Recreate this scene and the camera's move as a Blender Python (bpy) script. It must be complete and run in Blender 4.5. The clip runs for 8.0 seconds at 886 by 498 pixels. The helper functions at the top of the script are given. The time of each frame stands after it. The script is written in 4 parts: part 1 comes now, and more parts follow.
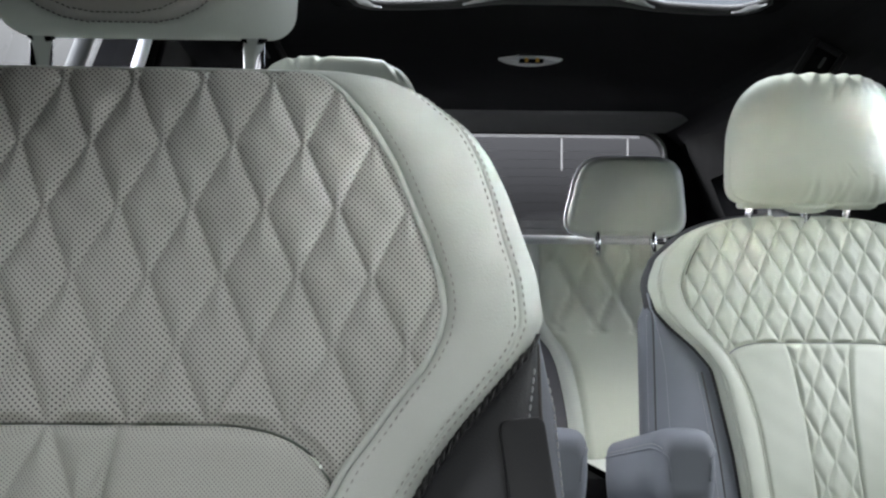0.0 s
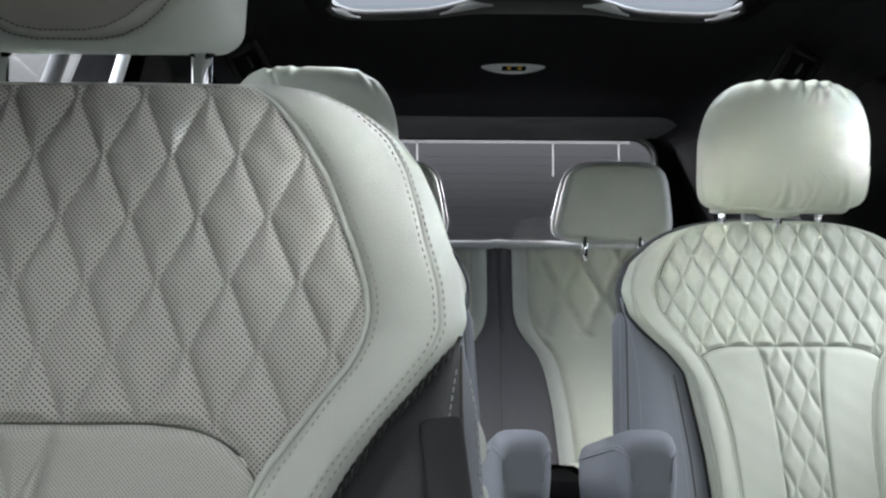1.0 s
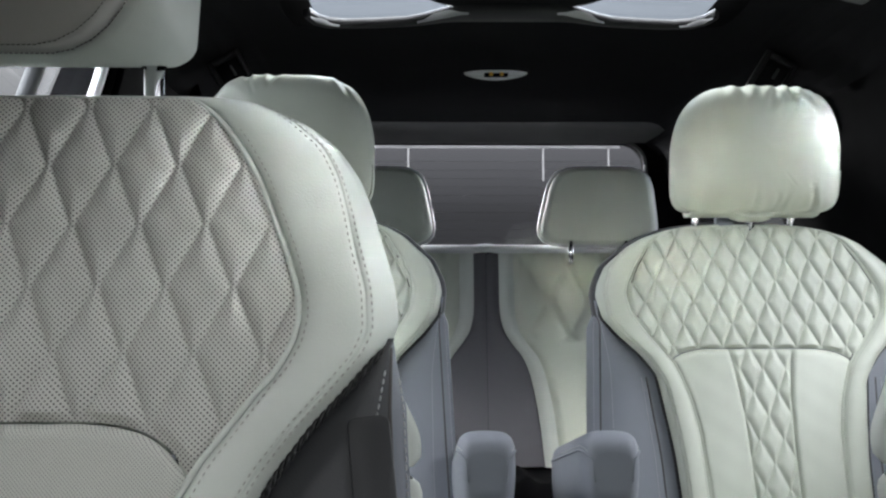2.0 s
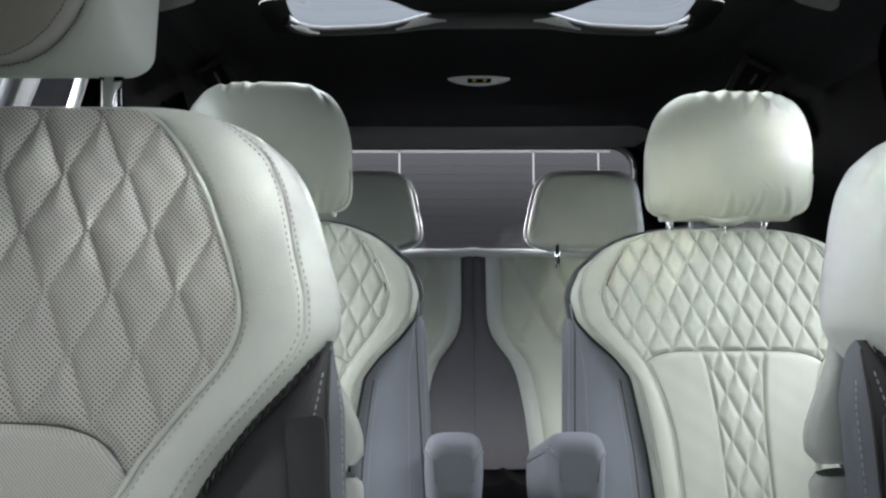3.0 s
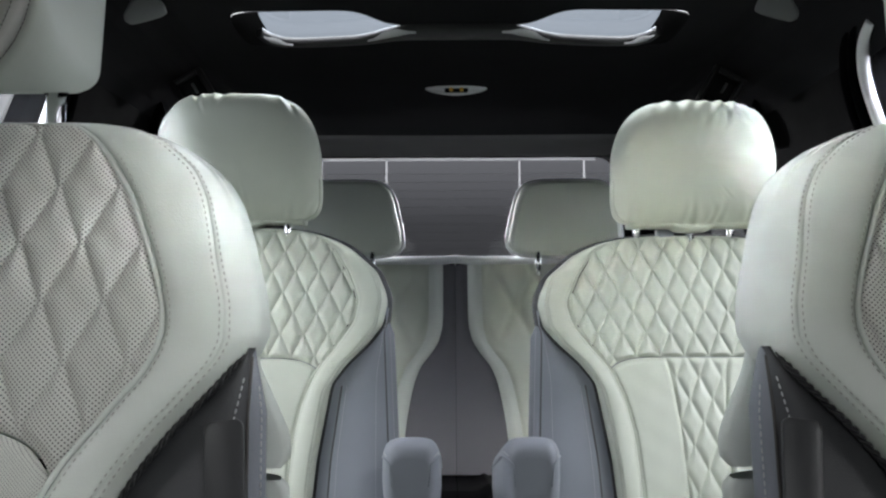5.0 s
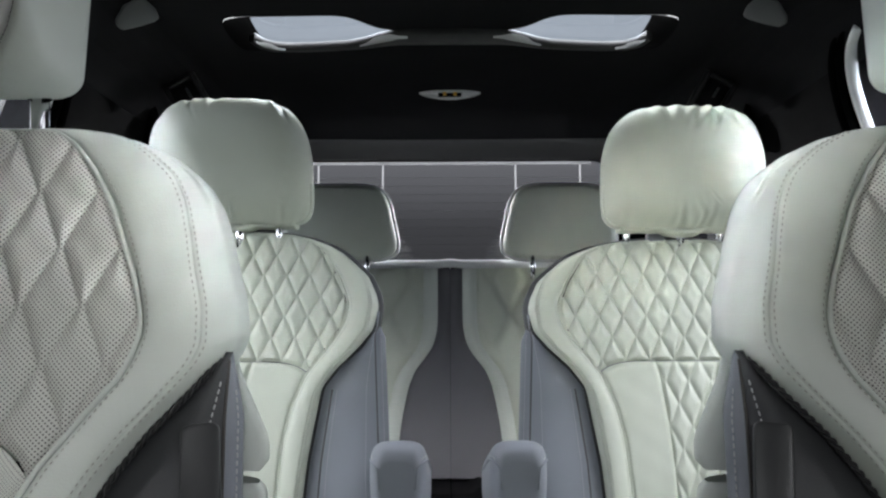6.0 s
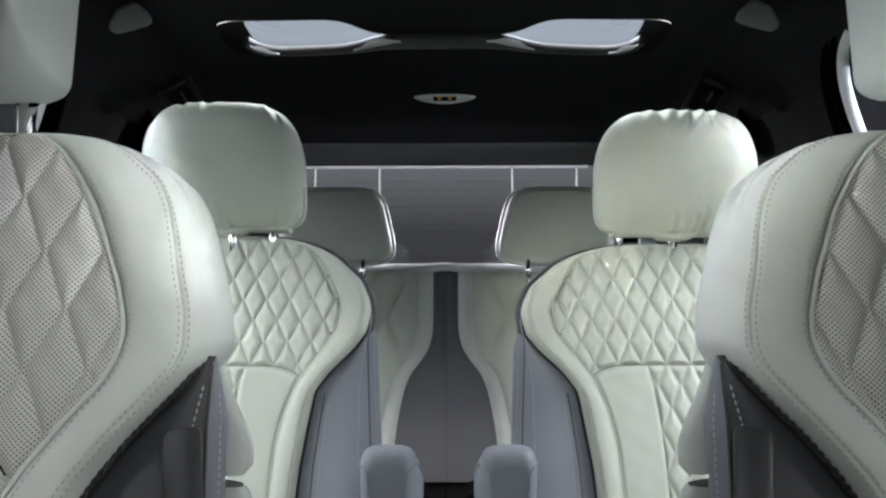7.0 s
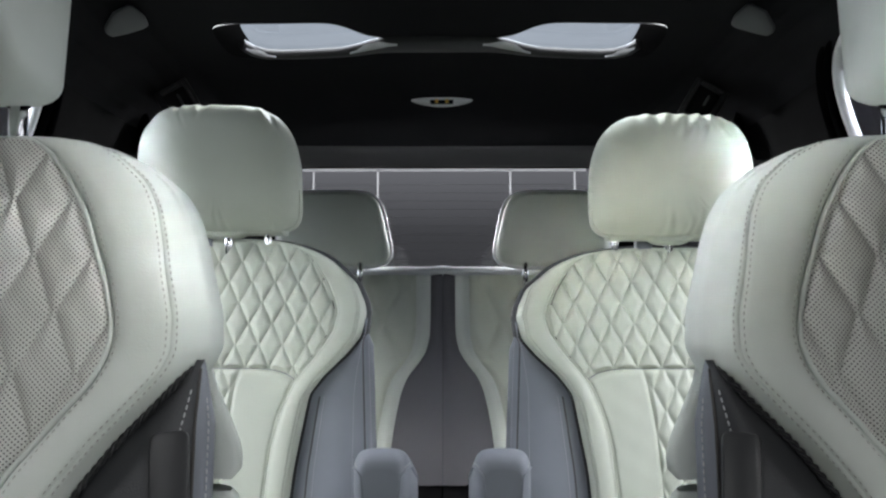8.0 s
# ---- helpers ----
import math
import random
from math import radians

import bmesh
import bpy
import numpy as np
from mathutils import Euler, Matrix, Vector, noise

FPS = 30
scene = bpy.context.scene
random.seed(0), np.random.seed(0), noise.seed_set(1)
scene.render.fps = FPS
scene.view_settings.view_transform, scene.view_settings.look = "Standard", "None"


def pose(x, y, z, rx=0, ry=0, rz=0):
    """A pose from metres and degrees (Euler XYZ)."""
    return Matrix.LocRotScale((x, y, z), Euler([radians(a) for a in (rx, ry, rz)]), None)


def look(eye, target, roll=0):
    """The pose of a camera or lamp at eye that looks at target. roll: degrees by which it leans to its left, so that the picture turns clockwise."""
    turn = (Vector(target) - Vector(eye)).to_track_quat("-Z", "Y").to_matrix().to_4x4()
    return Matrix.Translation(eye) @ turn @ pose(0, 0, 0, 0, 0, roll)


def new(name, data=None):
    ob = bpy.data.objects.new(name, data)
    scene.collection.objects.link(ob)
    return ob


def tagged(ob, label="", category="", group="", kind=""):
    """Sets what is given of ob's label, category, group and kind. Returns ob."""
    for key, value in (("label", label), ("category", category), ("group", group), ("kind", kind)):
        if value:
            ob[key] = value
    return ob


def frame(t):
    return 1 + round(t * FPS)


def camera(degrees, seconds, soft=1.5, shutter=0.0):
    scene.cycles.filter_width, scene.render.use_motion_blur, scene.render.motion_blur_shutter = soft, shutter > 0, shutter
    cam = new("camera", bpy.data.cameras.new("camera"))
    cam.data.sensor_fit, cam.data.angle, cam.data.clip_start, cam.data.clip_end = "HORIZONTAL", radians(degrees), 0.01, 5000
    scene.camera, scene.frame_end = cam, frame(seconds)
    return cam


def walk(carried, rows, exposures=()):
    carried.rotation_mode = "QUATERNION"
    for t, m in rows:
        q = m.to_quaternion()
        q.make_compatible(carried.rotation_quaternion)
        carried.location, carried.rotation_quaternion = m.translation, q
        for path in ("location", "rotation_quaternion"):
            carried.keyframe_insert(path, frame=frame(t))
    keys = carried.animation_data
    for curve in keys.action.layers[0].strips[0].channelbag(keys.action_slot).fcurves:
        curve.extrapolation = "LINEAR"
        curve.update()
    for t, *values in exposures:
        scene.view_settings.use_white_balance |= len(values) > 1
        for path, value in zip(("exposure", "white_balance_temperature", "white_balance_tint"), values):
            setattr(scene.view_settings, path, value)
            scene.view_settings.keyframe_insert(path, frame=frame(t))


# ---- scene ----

# ---- camera and its path ----
cam = camera(52.0, 8.0, soft=2.3)
PATH = [
    (0, (-0.2257, -0.6137, 0.7601), (-0.1725, 1.3806, 0.9004), 0.39),
    (0.5, (-0.2013, -0.6253, 0.7595), (-0.1580, 1.3688, 0.9063), 0.28),
    (1, (-0.1759, -0.6376, 0.7591), (-0.1425, 1.3563, 0.9113), 0.17),
    (1.5, (-0.1521, -0.6488, 0.7587), (-0.1264, 1.3448, 0.9157), 0.08),
    (3, (-0.0835, -0.6782, 0.7580), (-0.0767, 1.3146, 0.9268), -0.11),
    (3.5, (-0.0659, -0.6863, 0.7579), (-0.0628, 1.3062, 0.9304), -0.16),
    (4, (-0.0505, -0.6914, 0.7579), (-0.0505, 1.3008, 0.9340), -0.19),
    (4.5, (-0.0374, -0.6958, 0.7580), (-0.0398, 1.2961, 0.9377), -0.20),
    (5, (-0.0240, -0.7005, 0.7581), (-0.0299, 1.2910, 0.9415), -0.21),
    (6.5, (0.0001, -0.7069, 0.7589), (-0.0107, 1.2836, 0.9535), -0.15),
    (7, (0.0062, -0.7075, 0.7593), (-0.0048, 1.2826, 0.9575), -0.11),
    (7.5, (0.0117, -0.7082, 0.7598), (-0.0008, 1.2816, 0.9611), -0.05),
    (8, (0.0144, -0.7073, 0.7603), (0.0021, 1.2822, 0.9644), 0.02),
]
walk(cam, [(t, look(eye, target, roll)) for t, eye, target, roll in PATH])

# ---- world and light ----
# a dark photo studio with a broad soft light above the car
world = bpy.data.worlds.new("studio")
scene.world = world
world.use_nodes = True
wn, wl = world.node_tree.nodes, world.node_tree.links
wn.clear()
w_out = wn.new("ShaderNodeOutputWorld")
w_bg = wn.new("ShaderNodeBackground")
w_tc = wn.new("ShaderNodeTexCoord")
w_sep = wn.new("ShaderNodeSeparateXYZ")
w_ramp = wn.new("ShaderNodeValToRGB")
STOPS = ((0.0, 0.008), (0.12, 0.018), (0.355, 0.12), (0.48, 1.1), (0.6, 3.7), (0.78, 2.8), (0.93, 0.4))
w_ramp.color_ramp.elements[1].position = STOPS[-1][0]
for stop, value in STOPS[1:-1]:
    w_ramp.color_ramp.elements.new(stop)
for el, (stop, value) in zip(w_ramp.color_ramp.elements, STOPS):
    el.color = (value * 0.95, value * 0.975, value, 1)
wl.new(w_tc.outputs["Generated"], w_sep.inputs[0])
wl.new(w_sep.outputs["Z"], w_ramp.inputs[0])
wl.new(w_ramp.outputs[0], w_bg.inputs[0])
wl.new(w_bg.outputs[0], w_out.inputs[0])
w_bg.inputs[1].default_value = 6.0
scene.view_settings.exposure = 1.0


def area_lamp(name, m, sx, sy, watts, colour=(1, 1, 1), spread=180):
    data = bpy.data.lights.new(name, "AREA")
    data.shape, data.size, data.size_y, data.energy, data.color = "RECTANGLE", sx, sy, watts, colour
    data.spread = radians(spread)
    ob = new(name, data)
    ob.matrix_world = m
    return ob


# daylight-coloured fill lamps, unseen and added to brighten seats and trim: beyond the windscreen, over the roof, along
# each side of the car and behind it;
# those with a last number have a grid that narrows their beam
area_lamp("fill_front", look((-0.25, -2.1, 1.12), (0.25, 0.75, 0.9)), 0.2, 0.2, 0.085, (1.0, 1.0, 0.84), 10.5)
area_lamp("fill_front", look((0.25, -2.1, 1.12), (-0.26, 0.73, 0.8)), 0.2, 0.2, 0.045, (0.96, 0.98, 0.95), 9)
area_lamp("fill_front", look((0.1, -2.3, 1.39), (-0.15, 0.0, 0.75)), 0.5, 0.12, 2.2, (0.97, 0.99, 1.0))
for side, watts, low, high in ((-1, 0.22, 0.91, 1.3), (1, 0.12, 0.84, 1.25)):
    area_lamp("fill_door", look((side * 1.6, -0.8, high), (side * -0.18, -0.03, low)), 0.2, 0.2, watts, (0.92, 0.965, 1.0), 18)
area_lamp("fill_door", look((1.6, -1.35, 1.02), (-0.21, -0.06, 0.87)), 0.1, 0.1, 0.034, (0.9, 0.96, 1.0), 8)
area_lamp("fill_door", look((1.35, -0.95, 0.92), (-0.25, -0.05, 0.70)), 0.3, 0.3, 2.8, (1.0, 0.99, 0.97))
area_lamp("fill_roof", look((-0.2, -1.5, 1.9), (0.28, 0.72, 0.93)), 0.25, 0.25, 0.2, (1.0, 0.98, 0.84), 22)
area_lamp("fill_roof", look((0.0, -0.08, 2.4), (0, -0.08, 1.0)), 1.0, 0.7, 115, (1.0, 1.0, 0.99))
area_lamp("fill_roof", look((0.0, -0.2, 2.2), (0, 1.1, 1.0)), 0.3, 0.3, 8, (0.93, 0.97, 1.0))
area_lamp("fill_side", look((2.8, 0.5, 1.34), (0, 0.8, 0.95)), 3.2, 0.5, 44, (0.86, 0.93, 1.0))
area_lamp("fill_side", look((-2.8, 0.5, 1.34), (0, 0.8, 0.95)), 3.2, 0.5, 66, (0.86, 0.93, 1.0))
for side, watts in ((-1, 8), (1, 11)):
    area_lamp("fill_corner", look((side * 2.2, -1.6, 1.4), (side * 0.5, 0.72, 1.05)), 0.6, 0.5, watts, (0.88, 0.94, 1.0))
    area_lamp("fill_corner", look((side * 2.2, -0.45, 1.2), (side * 0.62, 0.655, 1.07)), 0.1, 0.1, 0.24, (0.88, 0.93, 1.0), 4.5)
area_lamp("fill_rear", look((1.8, 4.0, 1.7), (0, 1.6, 1.0)), 0.8, 0.8, 150, (0.95, 0.97, 1.0))
area_lamp("fill_rear", look((-1.8, 4.0, 1.7), (0, 1.6, 1.0)), 0.8, 0.8, 150, (0.95, 0.97, 1.0))

# ---- materials ----


def material(name, colour, rough=0.5, metal=0.0, shine=0.5, spread=0.06, scale=14.0, grain=0.0, grain_scale=900.0, coat=0.0):
    """A surface with large soft variation in colour and roughness and a fine grain in relief."""
    m = bpy.data.materials.new(name)
    m.use_nodes = True
    n, l = m.node_tree.nodes, m.node_tree.links
    b = n["Principled BSDF"]
    b.inputs["Metallic"].default_value = metal
    b.inputs["Coat Weight"].default_value = coat
    b.inputs["Specular IOR Level"].default_value = shine
    tc = n.new("ShaderNodeTexCoord")
    big = n.new("ShaderNodeTexNoise")
    big.inputs["Scale"].default_value, big.inputs["Detail"].default_value = scale, 5
    l.new(tc.outputs["Object"], big.inputs["Vector"])
    mix = n.new("ShaderNodeMix")
    mix.data_type = "RGBA"
    mix.inputs[6].default_value = (*[c * (1 - spread) for c in colour], 1)
    mix.inputs[7].default_value = (*[min(1, c * (1 + spread)) for c in colour], 1)
    l.new(big.outputs["Fac"], mix.inputs[0])
    l.new(mix.outputs[2], b.inputs["Base Color"])
    r = n.new("ShaderNodeMapRange")
    r.inputs["To Min"].default_value, r.inputs["To Max"].default_value = rough * 0.85, min(1, rough * 1.15)
    l.new(big.outputs["Fac"], r.inputs["Value"])
    l.new(r.outputs[0], b.inputs["Roughness"])
    if grain:
        v = n.new("ShaderNodeTexVoronoi")
        v.inputs["Scale"].default_value = grain_scale
        l.new(tc.outputs["Object"], v.inputs["Vector"])
        bump = n.new("ShaderNodeBump")
        bump.inputs["Strength"].default_value, bump.inputs["Distance"].default_value = grain, 0.0004
        l.new(v.outputs["Distance"], bump.inputs["Height"])
        l.new(bump.outputs[0], b.inputs["Normal"])
    return m


def perforate(m, dx=0.0034, dz=0.0034, radius=0.00056):
    """Rows of small staggered holes, punched across the x-z plane of the thing."""
    n, l = m.node_tree.nodes, m.node_tree.links
    b = n["Principled BSDF"]
    tc = n.new("ShaderNodeTexCoord")
    holes = []
    for shift in (0.0, 0.5):
        mp = n.new("ShaderNodeMapping")
        mp.inputs["Scale"].default_value = (1 / dx, 0, 1 / dz)
        mp.inputs["Location"].default_value = (shift, 0, shift)
        fr = n.new("ShaderNodeVectorMath")
        fr.operation = "FRACTION"
        sub = n.new("ShaderNodeVectorMath")
        sub.operation, sub.inputs[1].default_value = "SUBTRACT", (0.5, 0, 0.5)
        mul = n.new("ShaderNodeVectorMath")
        mul.operation, mul.inputs[1].default_value = "MULTIPLY", (dx, 0, dz)
        ln = n.new("ShaderNodeVectorMath")
        ln.operation = "LENGTH"
        l.new(tc.outputs["Object"], mp.inputs[0])
        l.new(mp.outputs[0], fr.inputs[0])
        l.new(fr.outputs[0], sub.inputs[0])
        l.new(sub.outputs[0], mul.inputs[0])
        l.new(mul.outputs[0], ln.inputs[0])
        holes.append(ln.outputs["Value"])
    mn = n.new("ShaderNodeMath")
    mn.operation = "MINIMUM"
    l.new(holes[0], mn.inputs[0])
    l.new(holes[1], mn.inputs[1])
    rg = n.new("ShaderNodeMapRange")
    rg.inputs["From Min"].default_value, rg.inputs["From Max"].default_value = radius * 0.75, radius * 1.25
    rg.inputs["To Min"].default_value, rg.inputs["To Max"].default_value = 0.0, 1.0
    l.new(mn.outputs[0], rg.inputs["Value"])
    old = b.inputs["Base Color"].links[0].from_socket
    mix = n.new("ShaderNodeMix")
    mix.data_type = "RGBA"
    mix.inputs[6].default_value = (0.03, 0.022, 0.03, 1)
    l.new(rg.outputs[0], mix.inputs[0])
    l.new(old, mix.inputs[7])
    l.new(mix.outputs[2], b.inputs["Base Color"])
    return m


def pane_material(name, tint, gloss=0.06, rough=0.02):
    """A thin tinted pane: it lets the light straight through and mirrors a little."""
    m = bpy.data.materials.new(name)
    m.use_nodes = True
    n, l = m.node_tree.nodes, m.node_tree.links
    n.clear()
    out = n.new("ShaderNodeOutputMaterial")
    tr = n.new("ShaderNodeBsdfTransparent")
    tr.inputs[0].default_value = (*tint, 1)
    gl = n.new("ShaderNodeBsdfGlossy")
    gl.inputs["Roughness"].default_value = rough
    mx = n.new("ShaderNodeMixShader")
    mx.inputs[0].default_value = gloss
    l.new(tr.outputs[0], mx.inputs[1])
    l.new(gl.outputs[0], mx.inputs[2])
    l.new(mx.outputs[0], out.inputs[0])
    return m


CREAM = (0.625, 0.658, 0.612)
# the same cream leather, tinted yellower for the warm light on the second row
WARM_LIT_CREAM = (0.575, 0.605, 0.525)
M_CREAM = material("cream_leather", CREAM, 0.48, spread=0.03, grain=0.25)
M_REAR = material("warm_lit_cream_leather", WARM_LIT_CREAM, 0.43, spread=0.04, grain=0.25)
M_PERF = perforate(material("perforated_cream_leather", (0.575, 0.575, 0.53), 0.55, spread=0.04, grain=0.2))
M_FINE = perforate(material("finely_perforated_cream_leather", (0.58, 0.59, 0.54), 0.55, spread=0.04, grain=0.2), 0.0023, 0.0023, 0.0003)
# warm leather like the quilt's, darkened for shade on the tilted headrest front
M_PANEL = material("shaded_warm_leather", (0.47, 0.455, 0.43), 0.55, spread=0.04, grain=0.3)
M_QUILT = material("quilted_cream_leather", WARM_LIT_CREAM, 0.43, spread=0.04, grain=0.25)
M_GREY = material("grey_leather", (0.235, 0.25, 0.288), 0.55, spread=0.06, grain=0.3)
M_TAUPE = material("dark_grey_leather", (0.14, 0.137, 0.152), 0.5, spread=0.06, grain=0.3)
M_CHARCOAL = material("charcoal_leather", (0.045, 0.046, 0.05), 0.5, spread=0.06, grain=0.35)
M_TAG = material("dark_grey_plastic", (0.035, 0.036, 0.038), 0.4, grain=0.15)
M_WEAVE = material("black_woven_trim", (0.022, 0.022, 0.024), 0.38, grain=0.5, grain_scale=400)
M_THREAD = material("cream_thread", (0.37, 0.37, 0.34), 0.7)
M_THREAD_GREY = material("grey_thread", (0.5, 0.5, 0.51), 0.7)
M_THREAD_DARK = material("dark_thread", (0.075, 0.07, 0.065), 0.7)
M_CHROME = material("polished_chrome", (0.8, 0.8, 0.82), 0.16, 1.0, spread=0.02)
M_SATIN = material("glint_silver", (0.55, 0.56, 0.58), 0.42, 1.0, spread=0.04)
M_LINER = material("black_headliner_cloth", (0.022, 0.0217, 0.0235), 0.95, shine=0.0, grain=0.5, grain_scale=700)
M_TRIM = material("black_plastic_trim", (0.0036, 0.0035, 0.004), 0.8, shine=0.04, grain=0.35, grain_scale=500)
M_HEADER = material("dark_grey_moulding", (0.1, 0.1, 0.105), 0.6, shine=0.3, grain=0.2)
M_FRAME = material("black_plastic_frame", (0.022, 0.022, 0.024), 0.45, shine=0.3, grain=0.2)
M_RIM = material("matt_black_rim", (0.003, 0.003, 0.0032), 0.9, shine=0.0)
M_GLOSS = material("satin_black_rim", (0.012, 0.012, 0.013), 0.42, shine=0.35, spread=0.03)
M_CARPET = material("black_carpet", (0.014, 0.014, 0.016), 0.95, grain=0.9, grain_scale=350)
M_LENS = material("grey_plastic_lens", (0.13, 0.135, 0.14), 0.35, spread=0.03)
M_BRIGHT = material("pale_lamp_lens", (0.75, 0.76, 0.78), 0.2, spread=0.02)
M_WHITE = material("white_window_trim", (0.8, 0.81, 0.83), 0.3, spread=0.02)
M_AMBER = material("amber_lens", (0.75, 0.42, 0.05), 0.3)
M_LINE = material("window_print", (0.3, 0.3, 0.31), 0.6)


def translucent(m, share, colour):
    """Lets a share of the light from behind glow through a thin printed layer."""
    n, l = m.node_tree.nodes, m.node_tree.links
    out, b = n["Material Output"], n["Principled BSDF"]
    tr = n.new("ShaderNodeBsdfTranslucent")
    tr.inputs[0].default_value = (*colour, 1)
    mx = n.new("ShaderNodeMixShader")
    mx.inputs[0].default_value = share
    l.new(b.outputs[0], mx.inputs[1])
    l.new(tr.outputs[0], mx.inputs[2])
    l.new(mx.outputs[0], out.inputs[0])


M_HEAT = material("heating_print", (0.06, 0.06, 0.062), 0.6)
translucent(M_LINE, 0.6, (0.1, 0.1, 0.104))
G_REAR = pane_material("tinted_rear_glass", (0.5, 0.5, 0.52), 0.02)
G_SIDE = pane_material("side_glass", (0.45, 0.455, 0.47))
G_FORE = pane_material("added_roof_glass", (0.2, 0.2, 0.205))
G_ROOF = pane_material("roof_glass", (0.55, 0.58, 0.62))

# ---- mesh helpers ----


def empty(name, m):
    ob = new(name)
    ob.empty_display_size = 0.1
    ob.matrix_world = m
    return ob


def link_mesh(name, me, mat, parent=None, label=""):
    if mat:
        me.materials.append(mat)
    ob = new(name, me)
    if parent is not None:
        ob.parent = parent
    if label:
        ob["label"] = label
    return ob


def part(name, bm, mat, parent=None, label="", smooth=True):
    me = bpy.data.meshes.new(name)
    bmesh.ops.recalc_face_normals(bm, faces=bm.faces)
    for f in bm.faces:
        f.smooth = smooth
    bm.to_mesh(me)
    bm.free()
    return link_mesh(name, me, mat, parent, label)


def sheet(name, rows, mat, parent=None, label="", loop=False, caps=False, smooth=True):
    """A mesh over a grid of points: rows of equal length. loop closes each row on itself."""
    pts = np.asarray(rows, float)
    a, b = pts.shape[:2]
    faces = []
    for i in range(a - 1):
        for j in range(b if loop else b - 1):
            k = (j + 1) % b
            faces.append((i * b + j, i * b + k, (i + 1) * b + k, (i + 1) * b + j))
    if caps:
        faces.append(tuple(range(b - 1, -1, -1)))
        faces.append(tuple((a - 1) * b + j for j in range(b)))
    me = bpy.data.meshes.new(name)
    me.from_pydata(pts.reshape(-1, 3).tolist(), [], faces)
    me.validate()
    bm = bmesh.new()
    bm.from_mesh(me)
    bmesh.ops.recalc_face_normals(bm, faces=bm.faces)
    for f in bm.faces:
        f.smooth = smooth and len(f.verts) < 6
    bm.to_mesh(me)
    bm.free()
    return link_mesh(name, me, mat, parent, label)


def tube_rows(path, radius, sides=10):
    path = [Vector(p) for p in path]
    rows = []
    for i, p in enumerate(path):
        d = (path[min(i + 1, len(path) - 1)] - path[max(i - 1, 0)]).normalized()
        side = d.cross(Vector((0, 1, 0)))
        if side.length < 0.05:
            side = d.cross(Vector((1, 0, 0)))
        side.normalize()
        up = side.cross(d).normalized()
        r = radius(i / (len(path) - 1)) if callable(radius) else radius
        rows.append([p + (side * math.cos(a) + up * math.sin(a)) * r for a in (math.tau * k / sides for k in range(sides))])
    return rows


def tube(name, path, radius, mat, parent=None, label="", sides=10):
    return sheet(name, tube_rows(path, radius, sides), mat, parent, label, loop=True, caps=True)


def box_bm(sx, sy, sz, at=(0, 0, 0), bevel=0.004, seg=2):
    bm = bmesh.new()
    bmesh.ops.create_cube(bm, size=1, matrix=Matrix.Translation(at) @ Matrix.Diagonal((sx, sy, sz, 1)))
    if bevel:
        bmesh.ops.bevel(bm, geom=bm.edges[:], offset=bevel, segments=seg, affect="EDGES", profile=0.5)
    return bm


def prism_bm(outline, depth, bevel=0.0):
    """A plate: outline in x-y, thick along z from 0 to depth."""
    bm = bmesh.new()
    low = [bm.verts.new((x, y, 0)) for x, y in outline]
    face = bm.faces.new(low)
    ext = bmesh.ops.extrude_face_region(bm, geom=[face])
    bmesh.ops.translate(bm, verts=[v for v in ext["geom"] if isinstance(v, bmesh.types.BMVert)], vec=(0, 0, depth))
    if bevel:
        bmesh.ops.bevel(bm, geom=bm.edges[:], offset=bevel, segments=2, affect="EDGES", profile=0.5)
    return bm


def resample(keys, n, smooth=3):
    """A smooth run of n points along the key points, equal shares between keys."""
    k = np.asarray(keys, float)
    s = np.linspace(0, len(k) - 1, n)
    out = np.stack([np.interp(s, np.arange(len(k)), k[:, i]) for i in range(k.shape[1])], 1)
    for _ in range(smooth):
        out[1:-1] = 0.25 * out[:-2] + 0.5 * out[1:-1] + 0.25 * out[2:]
    return out


def stitches(name, path, mat, parent, length=0.0035, gap=0.0018, thick=0.0007, label=""):
    """A row of single stitches along a path, one mesh."""
    path = [Vector(p) for p in path]
    verts, faces = [], []
    carry = 0.0
    for a, b in zip(path, path[1:]):
        d = b - a
        ln = d.length
        if ln < 1e-6:
            continue
        d /= ln
        side = d.cross(Vector((0, 1, 0))).normalized() * thick
        out = side.cross(d).normalized() * thick
        s = carry
        while s < ln:
            p, q = a + d * s, a + d * (s + length)
            base = len(verts)
            for c, w in ((p, 0.55), ((p + q) / 2, 1.0), (q, 0.55)):
                for o in (side, out, -side, -out):
                    verts.append(c + o * w)
            for r in (0, 4):
                for k in range(4):
                    faces.append((base + r + k, base + r + (k + 1) % 4, base + r + 4 + (k + 1) % 4, base + r + 4 + k))
            faces.append((base + 3, base + 2, base + 1, base))
            faces.append((base + 8, base + 9, base + 10, base + 11))
            s += length + gap
        carry = s - ln
    me = bpy.data.meshes.new(name)
    me.from_pydata([tuple(v) for v in verts], [], faces)
    return link_mesh(name, me, mat, parent, label)


# ---- seats ----
LEAN = 0.30
